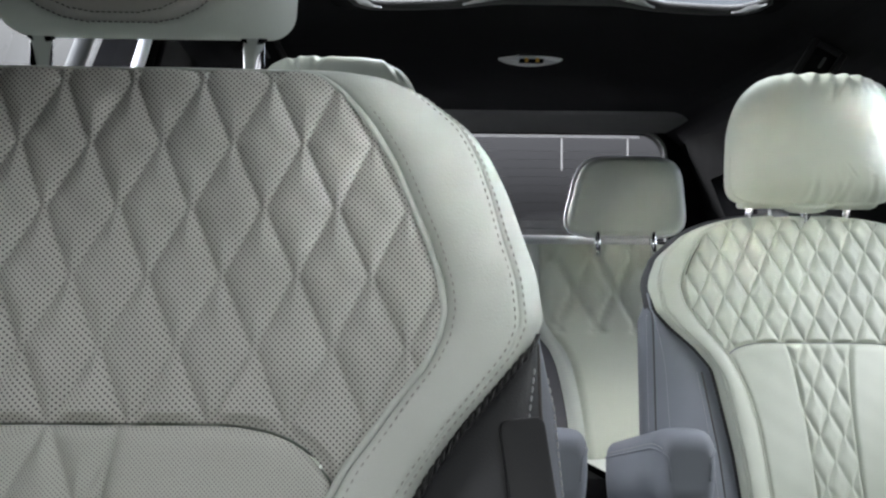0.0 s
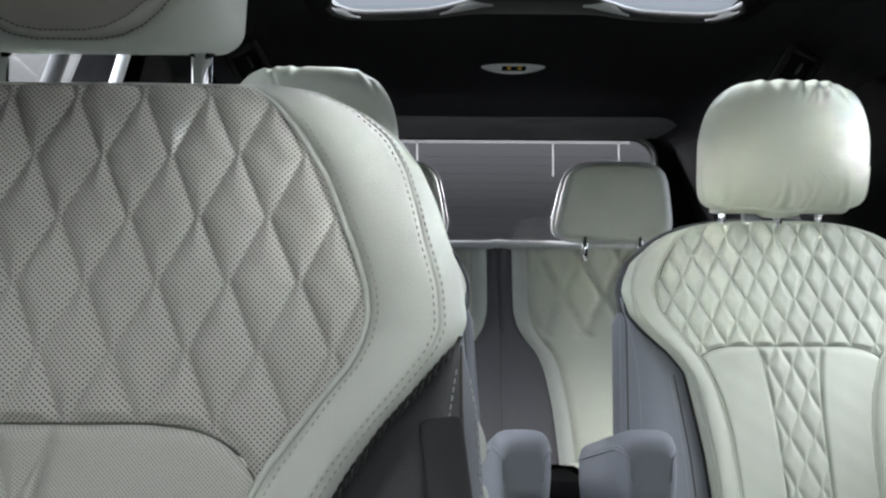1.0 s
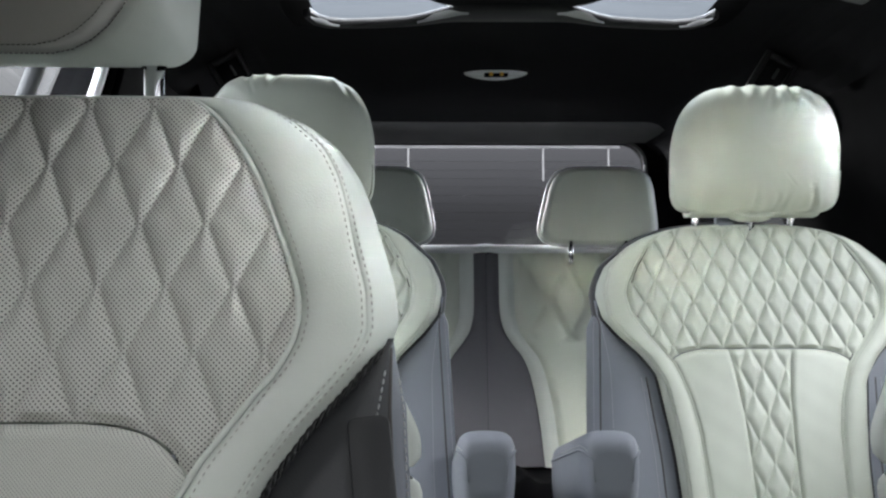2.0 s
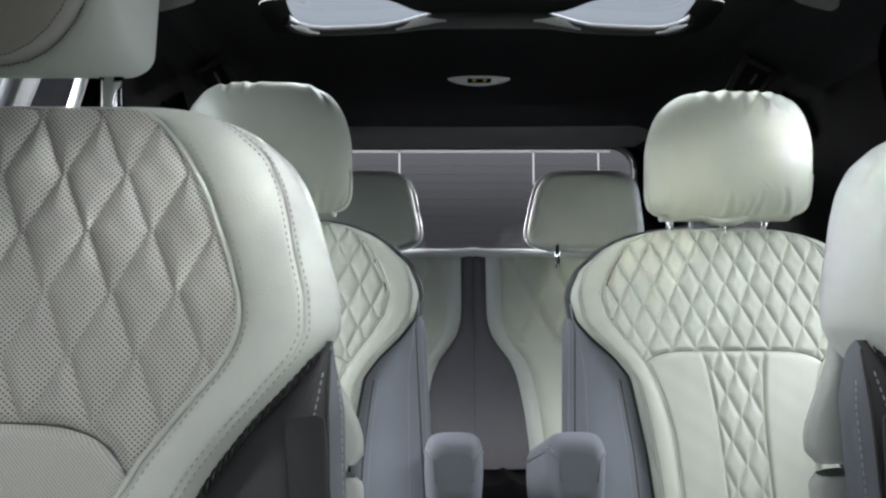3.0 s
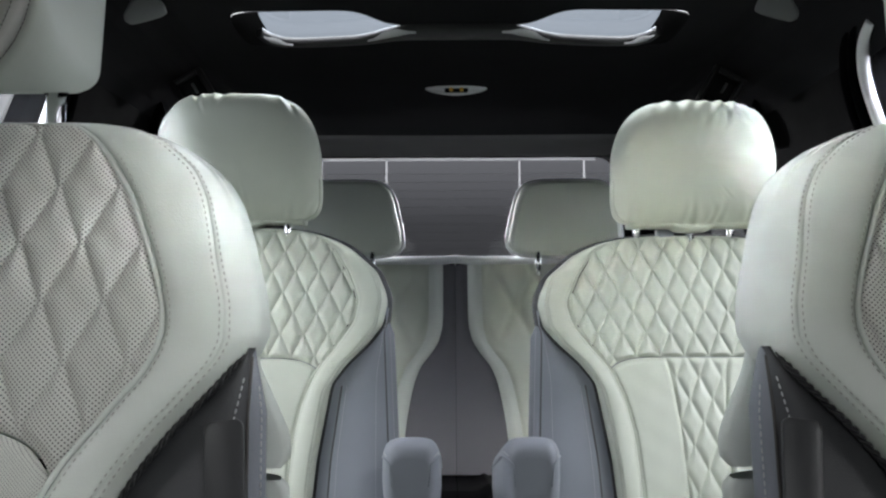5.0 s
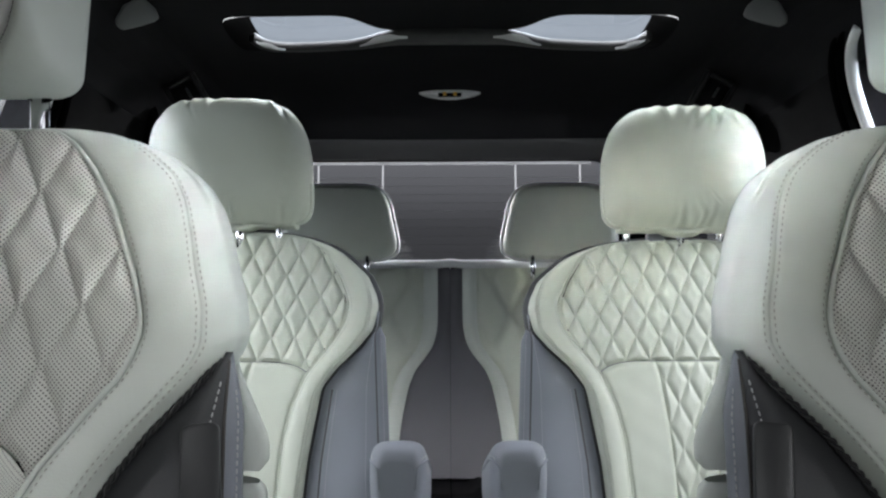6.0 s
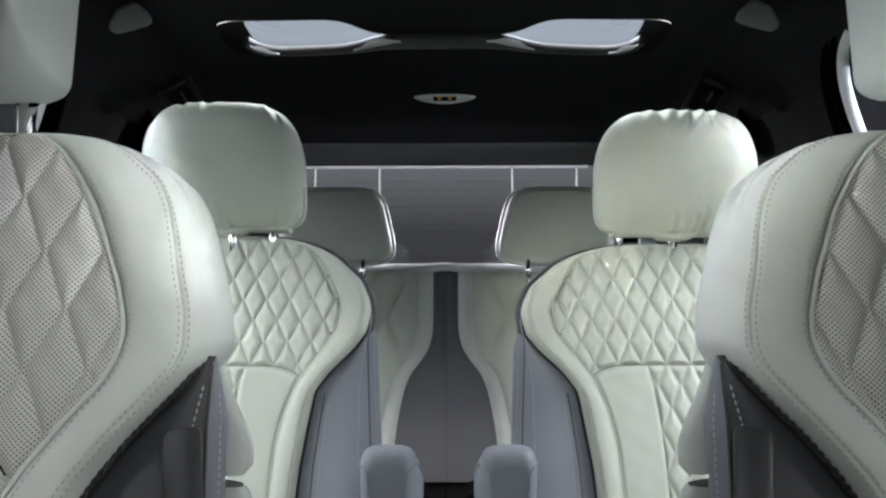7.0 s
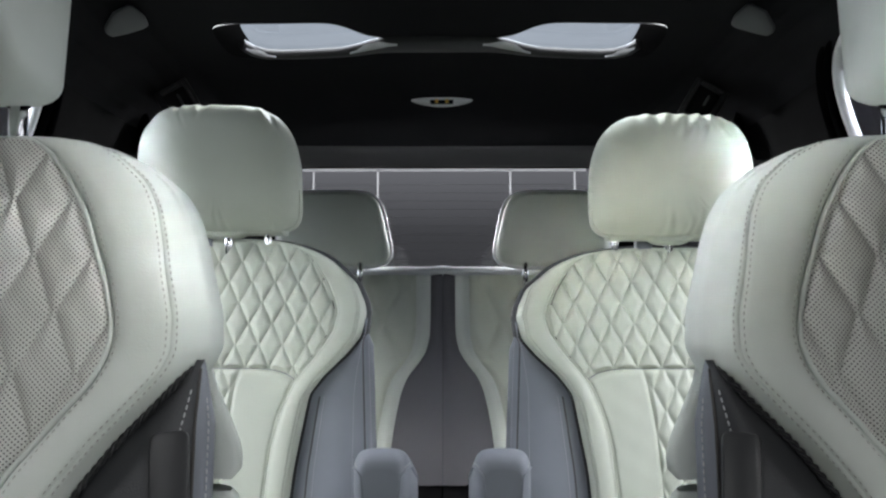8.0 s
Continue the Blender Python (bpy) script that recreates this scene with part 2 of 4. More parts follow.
# half outlines of a backrest, from the middle of its top outwards and down: the piped edge of the quilted field, and the outer edge
FRONT_PIPE = [(0, 0.911), (0.05, 0.911), (0.0975, 0.91), (0.1205, 0.9095), (0.1345, 0.907), (0.1485, 0.897), (0.1655, 0.8769),
              (0.1825, 0.8491), (0.1935, 0.8229), (0.2035, 0.799), (0.2105, 0.776), (0.212, 0.761), (0.2085, 0.746),
              (0.201, 0.731), (0.187, 0.714), (0.173, 0.695), (0.1595, 0.678), (0.154, 0.668), (0.128, 0.62), (0.112, 0.56),
              (0.105, 0.49)]
FRONT_EDGE = [(0, 0.91), (0.05, 0.91), (0.1, 0.9102), (0.127, 0.9114), (0.1501, 0.9105), (0.1793, 0.907), (0.2037, 0.896),
              (0.2267, 0.8778), (0.2407, 0.8576), (0.251, 0.8338), (0.2604, 0.804), (0.2667, 0.784), (0.2702, 0.757),
              (0.2645, 0.743), (0.2465, 0.722), (0.2215, 0.695), (0.2045, 0.672), (0.197, 0.66), (0.178, 0.62), (0.16, 0.56),
              (0.15, 0.49)]
REAR_PIPE = [(0, .917), (.05, .917), (.095, .915), (.12, .911), (.14, .903), (.159, .89), (.185, .851), (.2, .817), (.203, .803),
             (.197, .775), (.176, .744), (.137, .695), (.118, .643), (.108, .592), (.104, .526), (.102, .47)]
REAR_EDGE = [(0, .921), (.05, .921), (.10, .917), (.135, .910), (.167, .899), (.191, .886), (.233, .85), (.248, .82), (.252, .803),
             (.248, .766), (.225, .739), (.191, .708), (.167, .677), (.159, .626), (.149, .56), (.143, .47)]


def leaning(z):
    return LEAN * (z - 0.8)


def quilt_depth(x, z, wide, high, z0, puff, sway, roll, crisp):
    """The swell of a diamond-quilted field: 0 along its seams, puff where the padding lies flat; roll is how far it rounds off towards a seam."""
    # the stitched lines run up the field in a zigzag, neighbours in turn towards and away from each other
    swing = np.clip(1.07 * 2 / math.pi * np.arcsin(0.998 * np.cos(math.tau * (z - z0) / high)), -1, 1)
    k0 = np.floor(2 * x / wide - 0.5)
    left, right = np.full(np.shape(x), -9.0), np.full(np.shape(x), 9.0)
    for k in (k0 - 1, k0, k0 + 1, k0 + 2):
        sign = np.where(np.mod(k, 2) == 0, 1.0, -1.0)
        line = wide / 2 * (k + 0.5) - sign * sway * wide * swing
        left = np.where((line <= x) & (line > left), line, left)
        right = np.where((line > x) & (line < right), line, right)
    d = np.minimum(x - left, right - x)
    pillow = 1 - (1 - np.clip(d / roll, 0, 1)) ** 2
    crease = 1 - np.exp(-d / (0.03 * wide))
    return puff * ((1 - crisp) * pillow + crisp * crease)


def ripple(x, z, seed, size=0.03):
    """A faint unevenness of stretched leather, between about -1 and 1."""
    rnd = random.Random(seed)
    total = 0
    for k in range(7):
        a, p = rnd.uniform(0, math.tau), rnd.uniform(0, math.tau)
        f = math.tau / (size * rnd.uniform(0.5, 2.2))
        total = total + np.sin(f * (x * math.cos(a) + z * math.sin(a)) + p) / 3.5
    return total


def half_width(keys, z):
    k = np.asarray(resample(keys, 160, 2))[::-1]
    return np.interp(z, k[:, 1], k[:, 0])


def pipe_y(pt):
    return leaning(pt[1]) + 0.002


def smooth_step(t):
    t = min(1.0, max(0.0, t))
    return t * t * (3 - 2 * t)


def crease_at(c, high_up):
    """Moves the bolster's outer seam towards the edge where the backrest narrows."""
    seam = 0.735 + 0.14 * high_up
    return c * seam / 0.735 if c < 0.735 else seam + (c - 0.735) * (1 - seam) / 0.265


def mirrored(pts):
    return np.concatenate([pts[::-1] * [-1, 1], pts[1:]])


def backrest(thing, pipe, edge, seam_z, seam_drop, wide, high, z0, strip, bottom, perforated, tag_side, sway):
    """The parts of one backrest under the thing: quilted field, lower insert, bolster, piping, seams, sides and shell."""
    top = pipe[0][1]
    field_mat = M_PERF if perforated else M_QUILT
    roll, crisp, puff = (0.0135, 0.12, 0.0059) if perforated else (0.0125, 0.12, 0.0066)
    # quilted upper field
    nu, nv = 320, 200
    base = -0.0005 if perforated else 0.0016
    us = np.linspace(-1, 1, nu)
    zs = seam_z - seam_drop * np.clip((np.abs(us) - 0.45) / 0.55, 0, 1) ** 2.4
    rows = []
    for v in np.linspace(0, 1, nv):
        z = zs + (top - zs) * v
        x = us * half_width(pipe, z)
        ease = (0.4 + 0.6 * np.clip((1 - np.abs(us)) / 0.03, 0, 1)) * np.clip(v / 0.03, 0, 1) * np.clip((1 - v) / 0.015, 0, 1)
        y = leaning(z) + base - ease * quilt_depth(x, z, wide, high, z0, puff, sway, roll, crisp) + 0.0004 * ripple(x, z, 5)
        rows.append(np.stack([x, y, z], 1))
    sheet("quilted_panel", rows, field_mat, thing, "diamond-quilted perforated cream leather" if perforated else "diamond-quilted cream leather")
    # lower insert: plain sides, quilted middle strip
    for u0, u1, name, quilted in ((-1, -strip, "insert_side", 0), (-strip, strip, "insert_middle", 1), (strip, 1, "insert_side", 0)):
        n = 60 if quilted else 30
        uu = np.linspace(u0, u1, n)
        z1 = seam_z - seam_drop * np.clip((np.abs(uu) - 0.45) / 0.55, 0, 1) ** 2.4 - 0.0012
        rows = []
        for v in np.linspace(0, 1, 80):
            z = bottom + (z1 - bottom) * v
            x = uu * half_width(pipe, z)
            across = np.linspace(0, 1, n)
            ease = np.clip(across / 0.06, 0, 1) * np.clip((1 - across) / 0.06, 0, 1) * np.clip((1 - v) / 0.02, 0, 1)
            if quilted:
                y = leaning(z) + base - ease * quilt_depth(x, z, wide * 0.95, high, z0, puff, sway, roll, crisp)
            else:
                y = leaning(z) + base - 0.0062 * ease ** 0.5 + 0.0005 * ripple(x, z, 9, 0.05)
            rows.append(np.stack([x, y, z], 1))
        sheet(name, rows, M_FINE if perforated else M_QUILT if quilted else M_REAR, thing)
    # bolster round the field
    n = 150
    half_p, half_e = resample(pipe, n), resample(edge, n)
    P, E = mirrored(half_p), mirrored(half_e)
    rows = []
    for p, e in zip(P, E):
        gap = min(1.0, np.hypot(*(e - p)) / 0.05)
        high_up = smooth_step((0.5 * (p[1] + e[1]) - 0.79) / 0.08)
        out = np.array([e[0], e[1] - 0.77]) * [1.0, 0.35]
        out = out / (np.hypot(*out) + 1e-9)
        prof = [(0.0, 0.002), (0.03, -0.0008), (0.055, -0.0032), (0.09, -0.0058), (0.15, -0.0082), (0.3, -0.0104), (0.5, -0.0112), (0.64, -0.0106), (0.715, -0.0094),
                (0.732, -0.0074), (0.745, -0.0074), (0.765, -0.0086), (0.82, -0.004), (0.89, 0.004), (0.95, 0.0115), (1.0, 0.019)]
        line = []
        for c, dy in prof:
            c = crease_at(c, high_up)
            x, z = p + (e - p) * c
            line.append((x, leaning(z) + (dy * gap if dy < 0 else dy) + 0.008 * high_up * gap * c ** 1.5 + 0.0007 * float(ripple(x, z, 21, 0.045)) * min(1, 4 * c), z))
        for k, dy in ((0.0018, 0.026), (0.001, 0.036)) if perforated else ((0.005, 0.025), (0.0085, 0.035)):
            x, z = e + out * k
            line.append((x, leaning(z) + dy, z))
        fuller = 0.003 * high_up if perforated else -0.012
        for k, dy in ((0.001, 0.055), (-0.002, 0.08), (-0.012, 0.1)):
            x, z = e + out * (k + fuller * min(1, (dy - 0.036) / 0.03))
            line.append((x, leaning(z) + dy, z))
        rows.append(line)
    if perforated:
        sheet("bolster", rows, M_CREAM, thing, "smooth cream leather")
    else:
        sheet("bolster", [r[:len(prof)] for r in rows], M_REAR, thing, "smooth cream leather")
        # charcoal puts the shade on the backrest's turned edge into its colour
        sheet("side_wrap", [r[len(prof) - 1:] for r in rows], M_CHARCOAL, thing, "leather edge coloured dark for the shade on it")
    # piping and stitched seams
    tube("piping", [(x, pipe_y((x, z)) - (0.0046 if perforated else 0.0032), z - 0.0012 * max(0, 1 - abs(x) / 0.12) ** 0.5) for x, z in P], lambda c: 0.0009 + (0.0012 if perforated else 0.0008) * min(1, max(0, (abs(c - 0.5) - 0.08) / 0.07)), M_CREAM if perforated else M_REAR, thing, "cream leather piping", 8)
    if not perforated:
        tube("field_seam", [(x * 0.985, leaning(z) + 0.0008, z - 0.002 * max(0, 1 - abs(x) / 0.16)) for x, z in P], 0.0011, M_THREAD_DARK, thing, "dark stitched seam", 6)
    for c, dy, nm in ((0.16, -0.0076, "inner_stitching"), (0.70, -0.0098, "outer_stitching"), (0.80, -0.0062, "edge_stitching")):
        path = []
        for p, e in zip(P, E):
            g = np.hypot(*(e - p))
            if g < 0.03:
                continue
            high_up = smooth_step((0.5 * (p[1] + e[1]) - 0.79) / 0.08)
            at = 0.0068 / g if c < 0.5 else crease_at(c, high_up)
            x, z = p + (e - p) * at
            gap = min(1.0, g / 0.05)
            path.append((x, leaning(z) + dy * gap - 0.0002 + 0.008 * high_up * gap * at ** 1.5, z))
        cut = len(path) // 2
        for run in (path[:cut], path[cut + 1:]):
            stitches(nm, run, M_THREAD, thing, 0.0026, 0.0024, 0.0005)
    # grey sides, dark woven edge, seams
    xw, zw = half_e[np.argmax(half_e[:, 0])]
    low = [i for i, e in enumerate(half_e) if e[1] < zw - 0.009]
    for sgn in (-1, 1):
        rows = []
        for i in low:
            x0, z0_ = half_e[i]
            x1 = xw - 0.0012 + 0.06 * max(0, zw - 0.005 - z0_)
            under = min(1, max(0, (zw - 0.004 - z0_) / 0.05))
            row = []
            x1 += (-0.003 if perforated else -0.0055) * under
            span = max(0.004, x1 - x0)
            for c in np.linspace(0, 1, 12):
                row.append((sgn * (x0 - 0.001 + span * c), leaning(z0_) + 0.017 - 0.006 * math.sin(math.pi * c) * min(1, span / 0.04) + 0.006 * c ** 6 + 0.0009 * float(ripple(x0, z0_ + 0.4 * c * span, 33, 0.05)) * math.sin(math.pi * c), z0_))
            for dx, dx0, dy in ((0.004, -0.0004, 0.024), (0.0075, -0.001, 0.027), (0.009, -0.003, 0.033), (0.0075, -0.006, 0.045), (0.003, -0.012, 0.062), (-0.008, -0.025, 0.09), (-0.03, -0.036, 0.107)) if perforated else ((0.004, -0.0004, 0.024), (0.009, -0.001, 0.027), (0.0125, -0.003, 0.033), (0.0145, -0.006, 0.045), (0.0145, -0.012, 0.062), (0.008, -0.025, 0.09), (-0.02, -0.036, 0.107)):
                row.append((sgn * (x1 + dx * under + dx0 * (1 - under)), leaning(z0_) + dy, z0_))
            rows.append(row)
        sheet("side_panel", [r[:12] for r in rows], M_CHARCOAL if perforated else M_GREY, thing, "charcoal leather side" if perforated else "grey leather side")
        sheet("side_return", [r[11:] for r in rows], M_GREY, thing, "grey leather side edge")
        edge_path = [(sgn * half_e[i][0], leaning(half_e[i][1]) + 0.011, half_e[i][1]) for i in low]
        for turn in (0, math.pi):
            braid, run = [], 0.0
            dense = resample(edge_path[2:], 6 * len(edge_path), 0)
            for i, p in enumerate(dense):
                run += 0 if i == 0 else float(np.linalg.norm(p - dense[i - 1]))
                grow = min(1, 0.2 + 12 * i / len(dense))
                ph = turn + run / 0.0125 * math.tau
                d = dense[min(i + 1, len(dense) - 1)] - dense[max(i - 1, 0)]
                nx, nz = d[2], -d[0]
                ln = math.hypot(nx, nz) + 1e-9
                off = 0.0012 * grow * math.cos(ph)
                braid.append((p[0] + nx / ln * off, p[1] - 0.0012 * grow * math.sin(ph), p[2] + nz / ln * off))
            tube("braid_strand", braid, lambda c: 0.0014 * min(1, 0.2 + c * 12), M_WEAVE, thing, "black braided edging", 6)
        grid = (0.0035, 0.0018, 0.0007) if perforated else (0.0028, 0.0022, 0.0005)
        stitches("side_stitching", [(r[9][0], r[9][1] - 0.0006, r[9][2]) for r in rows[8:]], M_THREAD_GREY, thing, *grid)
        stitches("side_stitching", [(r[13][0], r[13][1] - 0.0006, r[13][2]) for r in rows[10:]], M_THREAD_GREY, thing, *grid)
        tube("side_seam", [(r[11][0], r[11][1] - 0.0002, r[11][2]) for r in rows[3:]], 0.0012, M_THREAD_DARK, thing, "", 6)
        if not perforated:
            run = [r for r in rows if r[11][2] < 0.675]
            tube("side_seam", [(r[2][0], r[2][1] - 0.0002, r[2][2]) for r in run], 0.0011, M_THREAD_DARK, thing, "", 6)
            stitches("side_stitching", [(r[3][0], r[3][1] - 0.0006, r[3][2]) for r in run], M_THREAD_GREY, thing, 0.0028, 0.0022, 0.0005)
        if tag_side == sgn:
            corner = [(cx * (0.0128 - 0.005) + 0.005 * math.cos(radians(a0 + a)), cz * (0.1 - 0.005) + 0.005 * math.sin(radians(a0 + a)))
                      for cx, cz, a0 in ((1, 1, 0), (-1, 1, 90), (-1, -1, 180), (1, -1, 270)) for a in (0, 30, 60, 90)]
            bm = prism_bm(corner, 0.005, 0.0012)
            bmesh.ops.transform(bm, matrix=pose(sgn * 0.2665, leaning(0.606) + 0.0125, 0.606, -16.7, sgn * -7, 0) @ pose(0, 0, 0, 90), verts=bm.verts)
            part("side_cover", bm, M_TAG, thing, "dark grey moulded cover")
    # shell behind, in two pieces with a joint between
    for z_low, z_high, nm in ((0.662, top - 0.004, "back_shell"), (bottom, 0.654, "lower_shell")):
        rows = []
        for z in np.linspace(z_low, z_high, 40):
            w = float(half_width(edge, z)) - 0.018 if z > zw else xw - 0.018 + 0.024 * min(1, (zw - z) / 0.08) + 0.03 * (zw - z) + (0.008 if perforated else -0.012) * min(1, max(0, (zw - 0.03 - z) / 0.04))
            f = min(1, (z - z_low) / 0.008, (z_high - z) / 0.008)
            w -= 0.006 * (1 - max(0, f)) ** 2
            y0 = leaning(z) + 0.088
            row = [(w - 0.05, y0 + 0.006, z), (w - 0.006, y0 - 0.002, z)]
            for a in np.linspace(0, math.pi, 28):
                c, sn = math.cos(a), math.sin(a)
                row.append((w * (abs(c) ** 0.35) * (1 if c > 0 else -1), y0 + 0.055 * sn ** 0.8, z))
            row += [(-(w - 0.006), y0 - 0.002, z), (-(w - 0.05), y0 + 0.006, z)]
            rows.append(row)
        sheet(nm, rows, M_CREAM if perforated else M_GREY, thing, "cream leather seat back" if perforated else "grey leather seat back")


def cushion(thing, y0, z_top, width, depth, foot=0.0):
    """The seat cushion and its plinth."""
    rows = []
    for t in np.linspace(0, 1, 26):
        y = y0 - depth * t
        z = z_top + 0.03 * t - 0.07 * max(0, t - 0.8) ** 1.5 / 0.09
        rows.append([(width / 2 * u, y, z + 0.028 * abs(u) ** 3 - 0.03 * max(0, abs(u) - 0.86) / 0.14) for u in np.linspace(-1, 1, 31)])
    rows = np.array(rows)
    border = [*rows[0], *[r[-1] for r in rows[1:-1]], *rows[-1][::-1], *[r[0] for r in rows[-2:0:-1]]]
    sheet("cushion_top", rows, M_QUILT, thing, "cream leather cushion")
    low = [(x * 0.96, y, z - 0.15) for x, y, z in border]
    sheet("cushion_side", [border, low], M_GREY, thing, "grey leather cushion side", loop=True)
    part("plinth", box_bm(width * 0.8, depth * 0.7, z_top - 0.12 - foot, (0, y0 - depth * 0.5, (z_top - 0.12 + foot) / 2), 0.01), M_TRIM, thing, "black seat base")


def headrest_front(thing, y0):
    """A squared headrest with a framed front face, on two chrome posts."""
    hw = 0.112
    def ring(scale_x, inset, zlow, zhigh, y, r, bow=0.0):
        pts = []
        for cx, cz, a0 in ((hw * scale_x - inset - r, zhigh - r, 0), (-(hw * scale_x - inset - r), zhigh - r, 90), (-(hw * scale_x - inset - r) * 0.93, zlow + r, 180), ((hw * scale_x - inset - r) * 0.93, zlow + r, 270)):
            for k in range(9):
                a = radians(a0 + 90 * k / 8)
                z = cz + r * math.sin(a)
                x = cx + r * math.cos(a)
                if z < 0.5 * (zlow + zhigh):
                    z += bow * (x / 0.09) ** 2
                pts.append((x, y - 0.45 * (z - 0.95) * min(1, max(0, (y0 + 0.02 - y) / 0.06)), z))
        return pts
    zb, zt = 0.9585, 1.145
    rows = [ring(1, 0.05, zb + 0.02, zt - 0.05, y0 - 0.0665, 0.05), ring(1, 0.021, zb - 0.002, zt - 0.032, y0 - 0.0665, 0.076, 0.012), ring(1, 0.017, zb - 0.0065, zt - 0.027, y0 - 0.064, 0.08, 0.012),
            ring(1, 0.012, zb - 0.0095, zt - 0.017, y0 - 0.0535, 0.076, 0.010), ring(1, 0.0105, zb - 0.0105, zt - 0.0145, y0 - 0.049, 0.068, 0.006), ring(1, 0.007, zb - 0.009, zt - 0.007, y0 - 0.03, 0.04),
            ring(1, 0.002, zb - 0.004, zt - 0.002, y0 - 0.004, 0.026), ring(1, 0.0, zb + 0.001, zt, y0 + 0.018, 0.02), ring(1, 0.002, zb + 0.006, zt - 0.005, y0 + 0.03, 0.018),
            ring(1, 0.014, zb + 0.018, zt - 0.018, y0 + 0.042, 0.018), ring(1, 0.05, zb + 0.05, zt - 0.05, y0 + 0.046, 0.02)]
    head = sheet("headrest", [ring(1, 0.05, zb + 0.02, zt - 0.05, y0 - 0.03, 0.05)] + rows[3:], M_CREAM, thing, "cream leather headrest", loop=True, caps=True)
    sheet("headrest_panel", rows[:4], M_PANEL, head, "stitched front panel of warm leather, darkened for shade", loop=True, caps=True)
    for k in (2, 3):
        stitches("headrest_stitching", [Vector(p) + Vector((0, -0.0005, -0.0004)) for p in rows[k]], M_THREAD_DARK, head, 0.0026, 0.0011, 0.00045)
    for sgn in (-1, 1):
        tube("headrest_post", [(sgn * 0.0765, y0 + 0.012, 0.87), (sgn * 0.0765, y0 + 0.01, 0.9), (sgn * 0.0765, y0 + 0.006, 0.985)], 0.0078, M_CHROME, head, "chrome post", 16)
        tube("post_socket", [(sgn * 0.0765, y0 + 0.006, zb + 0.01), (sgn * 0.0765, y0 + 0.007, zb - 0.0022)], 0.0095, M_TRIM, head, "black socket", 16)


def headrest_rear(thing, y0, seed, dx, dz, tilt):
    """A soft pillow headrest with gathers along its seams, on two chrome posts."""
    rnd = random.Random(seed)
    hw, zb, zt = 0.138, 0.935, 1.1385
    zc = 0.5 * (zb + zt)
    # gathers: place across, length, half width, depth, slant; along the top seam, at the middle of the bottom seam and at its corners
    top = [(x + rnd.gauss(0, 0.004), rnd.uniform(0.014, 0.032), rnd.uniform(0.0035, 0.008), rnd.uniform(0.002, 0.006), x * 2 + rnd.gauss(0, 0.5)) for x in (rnd.uniform(-0.105, 0.105) for _ in range(10))]
    low = [(rnd.gauss(0, 0.02) if k < 6 else rnd.choice((-1, 1)) * rnd.uniform(0.07, 0.122), rnd.uniform(0.02, 0.05), rnd.uniform(0.003, 0.0055), rnd.uniform(0.0012, 0.0036), rnd.gauss(0, 0.3)) for k in range(10)]
    na, nr = 320, 30
    def outline(a):
        c, s = math.cos(a), math.sin(a)
        n = 3.9 if s > 0 else 7.5
        r = 1 / (abs(c) ** n + abs(s) ** n) ** (1 / n)
        z = zc + 0.5 * (zt - zb) * s * r
        taper = 1 - 0.17 * max(0, s * r) ** 1.5 - 0.015 * max(0, -s * r) ** 2
        return hw * c * r * taper, z
    def crease(x, z):
        w = 0.0
        for runs, edge_z, way in ((top, zt, -1), (low, zb, 1)):
            h = (z - edge_z) * way
            for xc, ln, wd, dep, slant in runs:
                if h < 2.2 * ln:
                    u = (x - xc - slant * h) / (wd * (1.3 - 0.5 * min(1, h / ln)))
                    w += dep * (math.exp(-u * u) - 0.55 * math.exp(-(abs(u) - 1.9) ** 2)) * math.exp(-(max(0, h) / ln) ** 2)
        return w
    rows = []
    for j in range(-nr, nr + 1):
        f = j / nr
        grow = (1 - abs(f) ** 2.6) ** 0.42 if abs(f) < 1 else 0.0
        sc = max(grow, 0.02)
        row = []
        for i in range(na):
            x, z = outline(math.tau * i / na)
            px, pz = x * sc, zc + (z - zc) * sc
            w = crease(px, pz) if sc > 0.5 else 0.0
            wav = noise.noise(Vector((px * 16, seed, (pz - zc) * 16))) * 0.0022 + noise.noise(Vector((px * 45, seed + 5, (pz - zc) * 45))) * 0.0007
            y = y0 + 0.052 * np.sign(f) * (1 - sc ** 3.4) ** 0.5 - tilt * (pz - zc)
            pull = 1 - 1.6 * w * (1 if f < 0 else 0.4) * sc ** 6
            row.append((px * (1 - 0.4 * (1 - pull)), y + (w + wav) * (1 if f < 0 else -0.5), zc + (pz - zc) * pull))
        rows.append(row)
    rows = np.array(rows) + [dx, 0, dz]
    head = sheet("headrest", rows, M_REAR, thing, "soft gathered cream leather headrest", loop=True, caps=True)
    seam = [rows[nr - 9][i] + np.array([0, -0.0008, -0.0004]) for i in range(int(na * 0.545), int(na * 0.955))]
    tube("headrest_seam", seam, 0.0017, M_REAR, head, "", 6)
    # lip of the lower seam, with the adjuster sleeve between the two posts
    lip = [(dx + x, y0 - tilt * (zb - zc) + 0.008, zb + dz + 0.004 - 0.007 * max(0, 1 - (x / 0.035) ** 4)) for x in np.linspace(-0.105, 0.105, 43)]
    rows = [[(x, y + 0.026 * math.cos(a), z + 0.0075 * math.sin(a)) for a in (math.tau * k / 14 for k in range(14))] for x, y, z in lip]
    sheet("headrest_lip", rows, M_REAR, head, "stitched lower edge", loop=True, caps=True)
    for x, r in ((-0.08, 0.0062), (0.08, 0.0062), (0.012, 0.0085)):
        tube("headrest_post", [(x, y0 + 0.045, 0.88), (x, y0 + 0.04, 0.92), (x, y0 + 0.03, 0.98)], r, M_CHROME, head, "chrome post", 16)
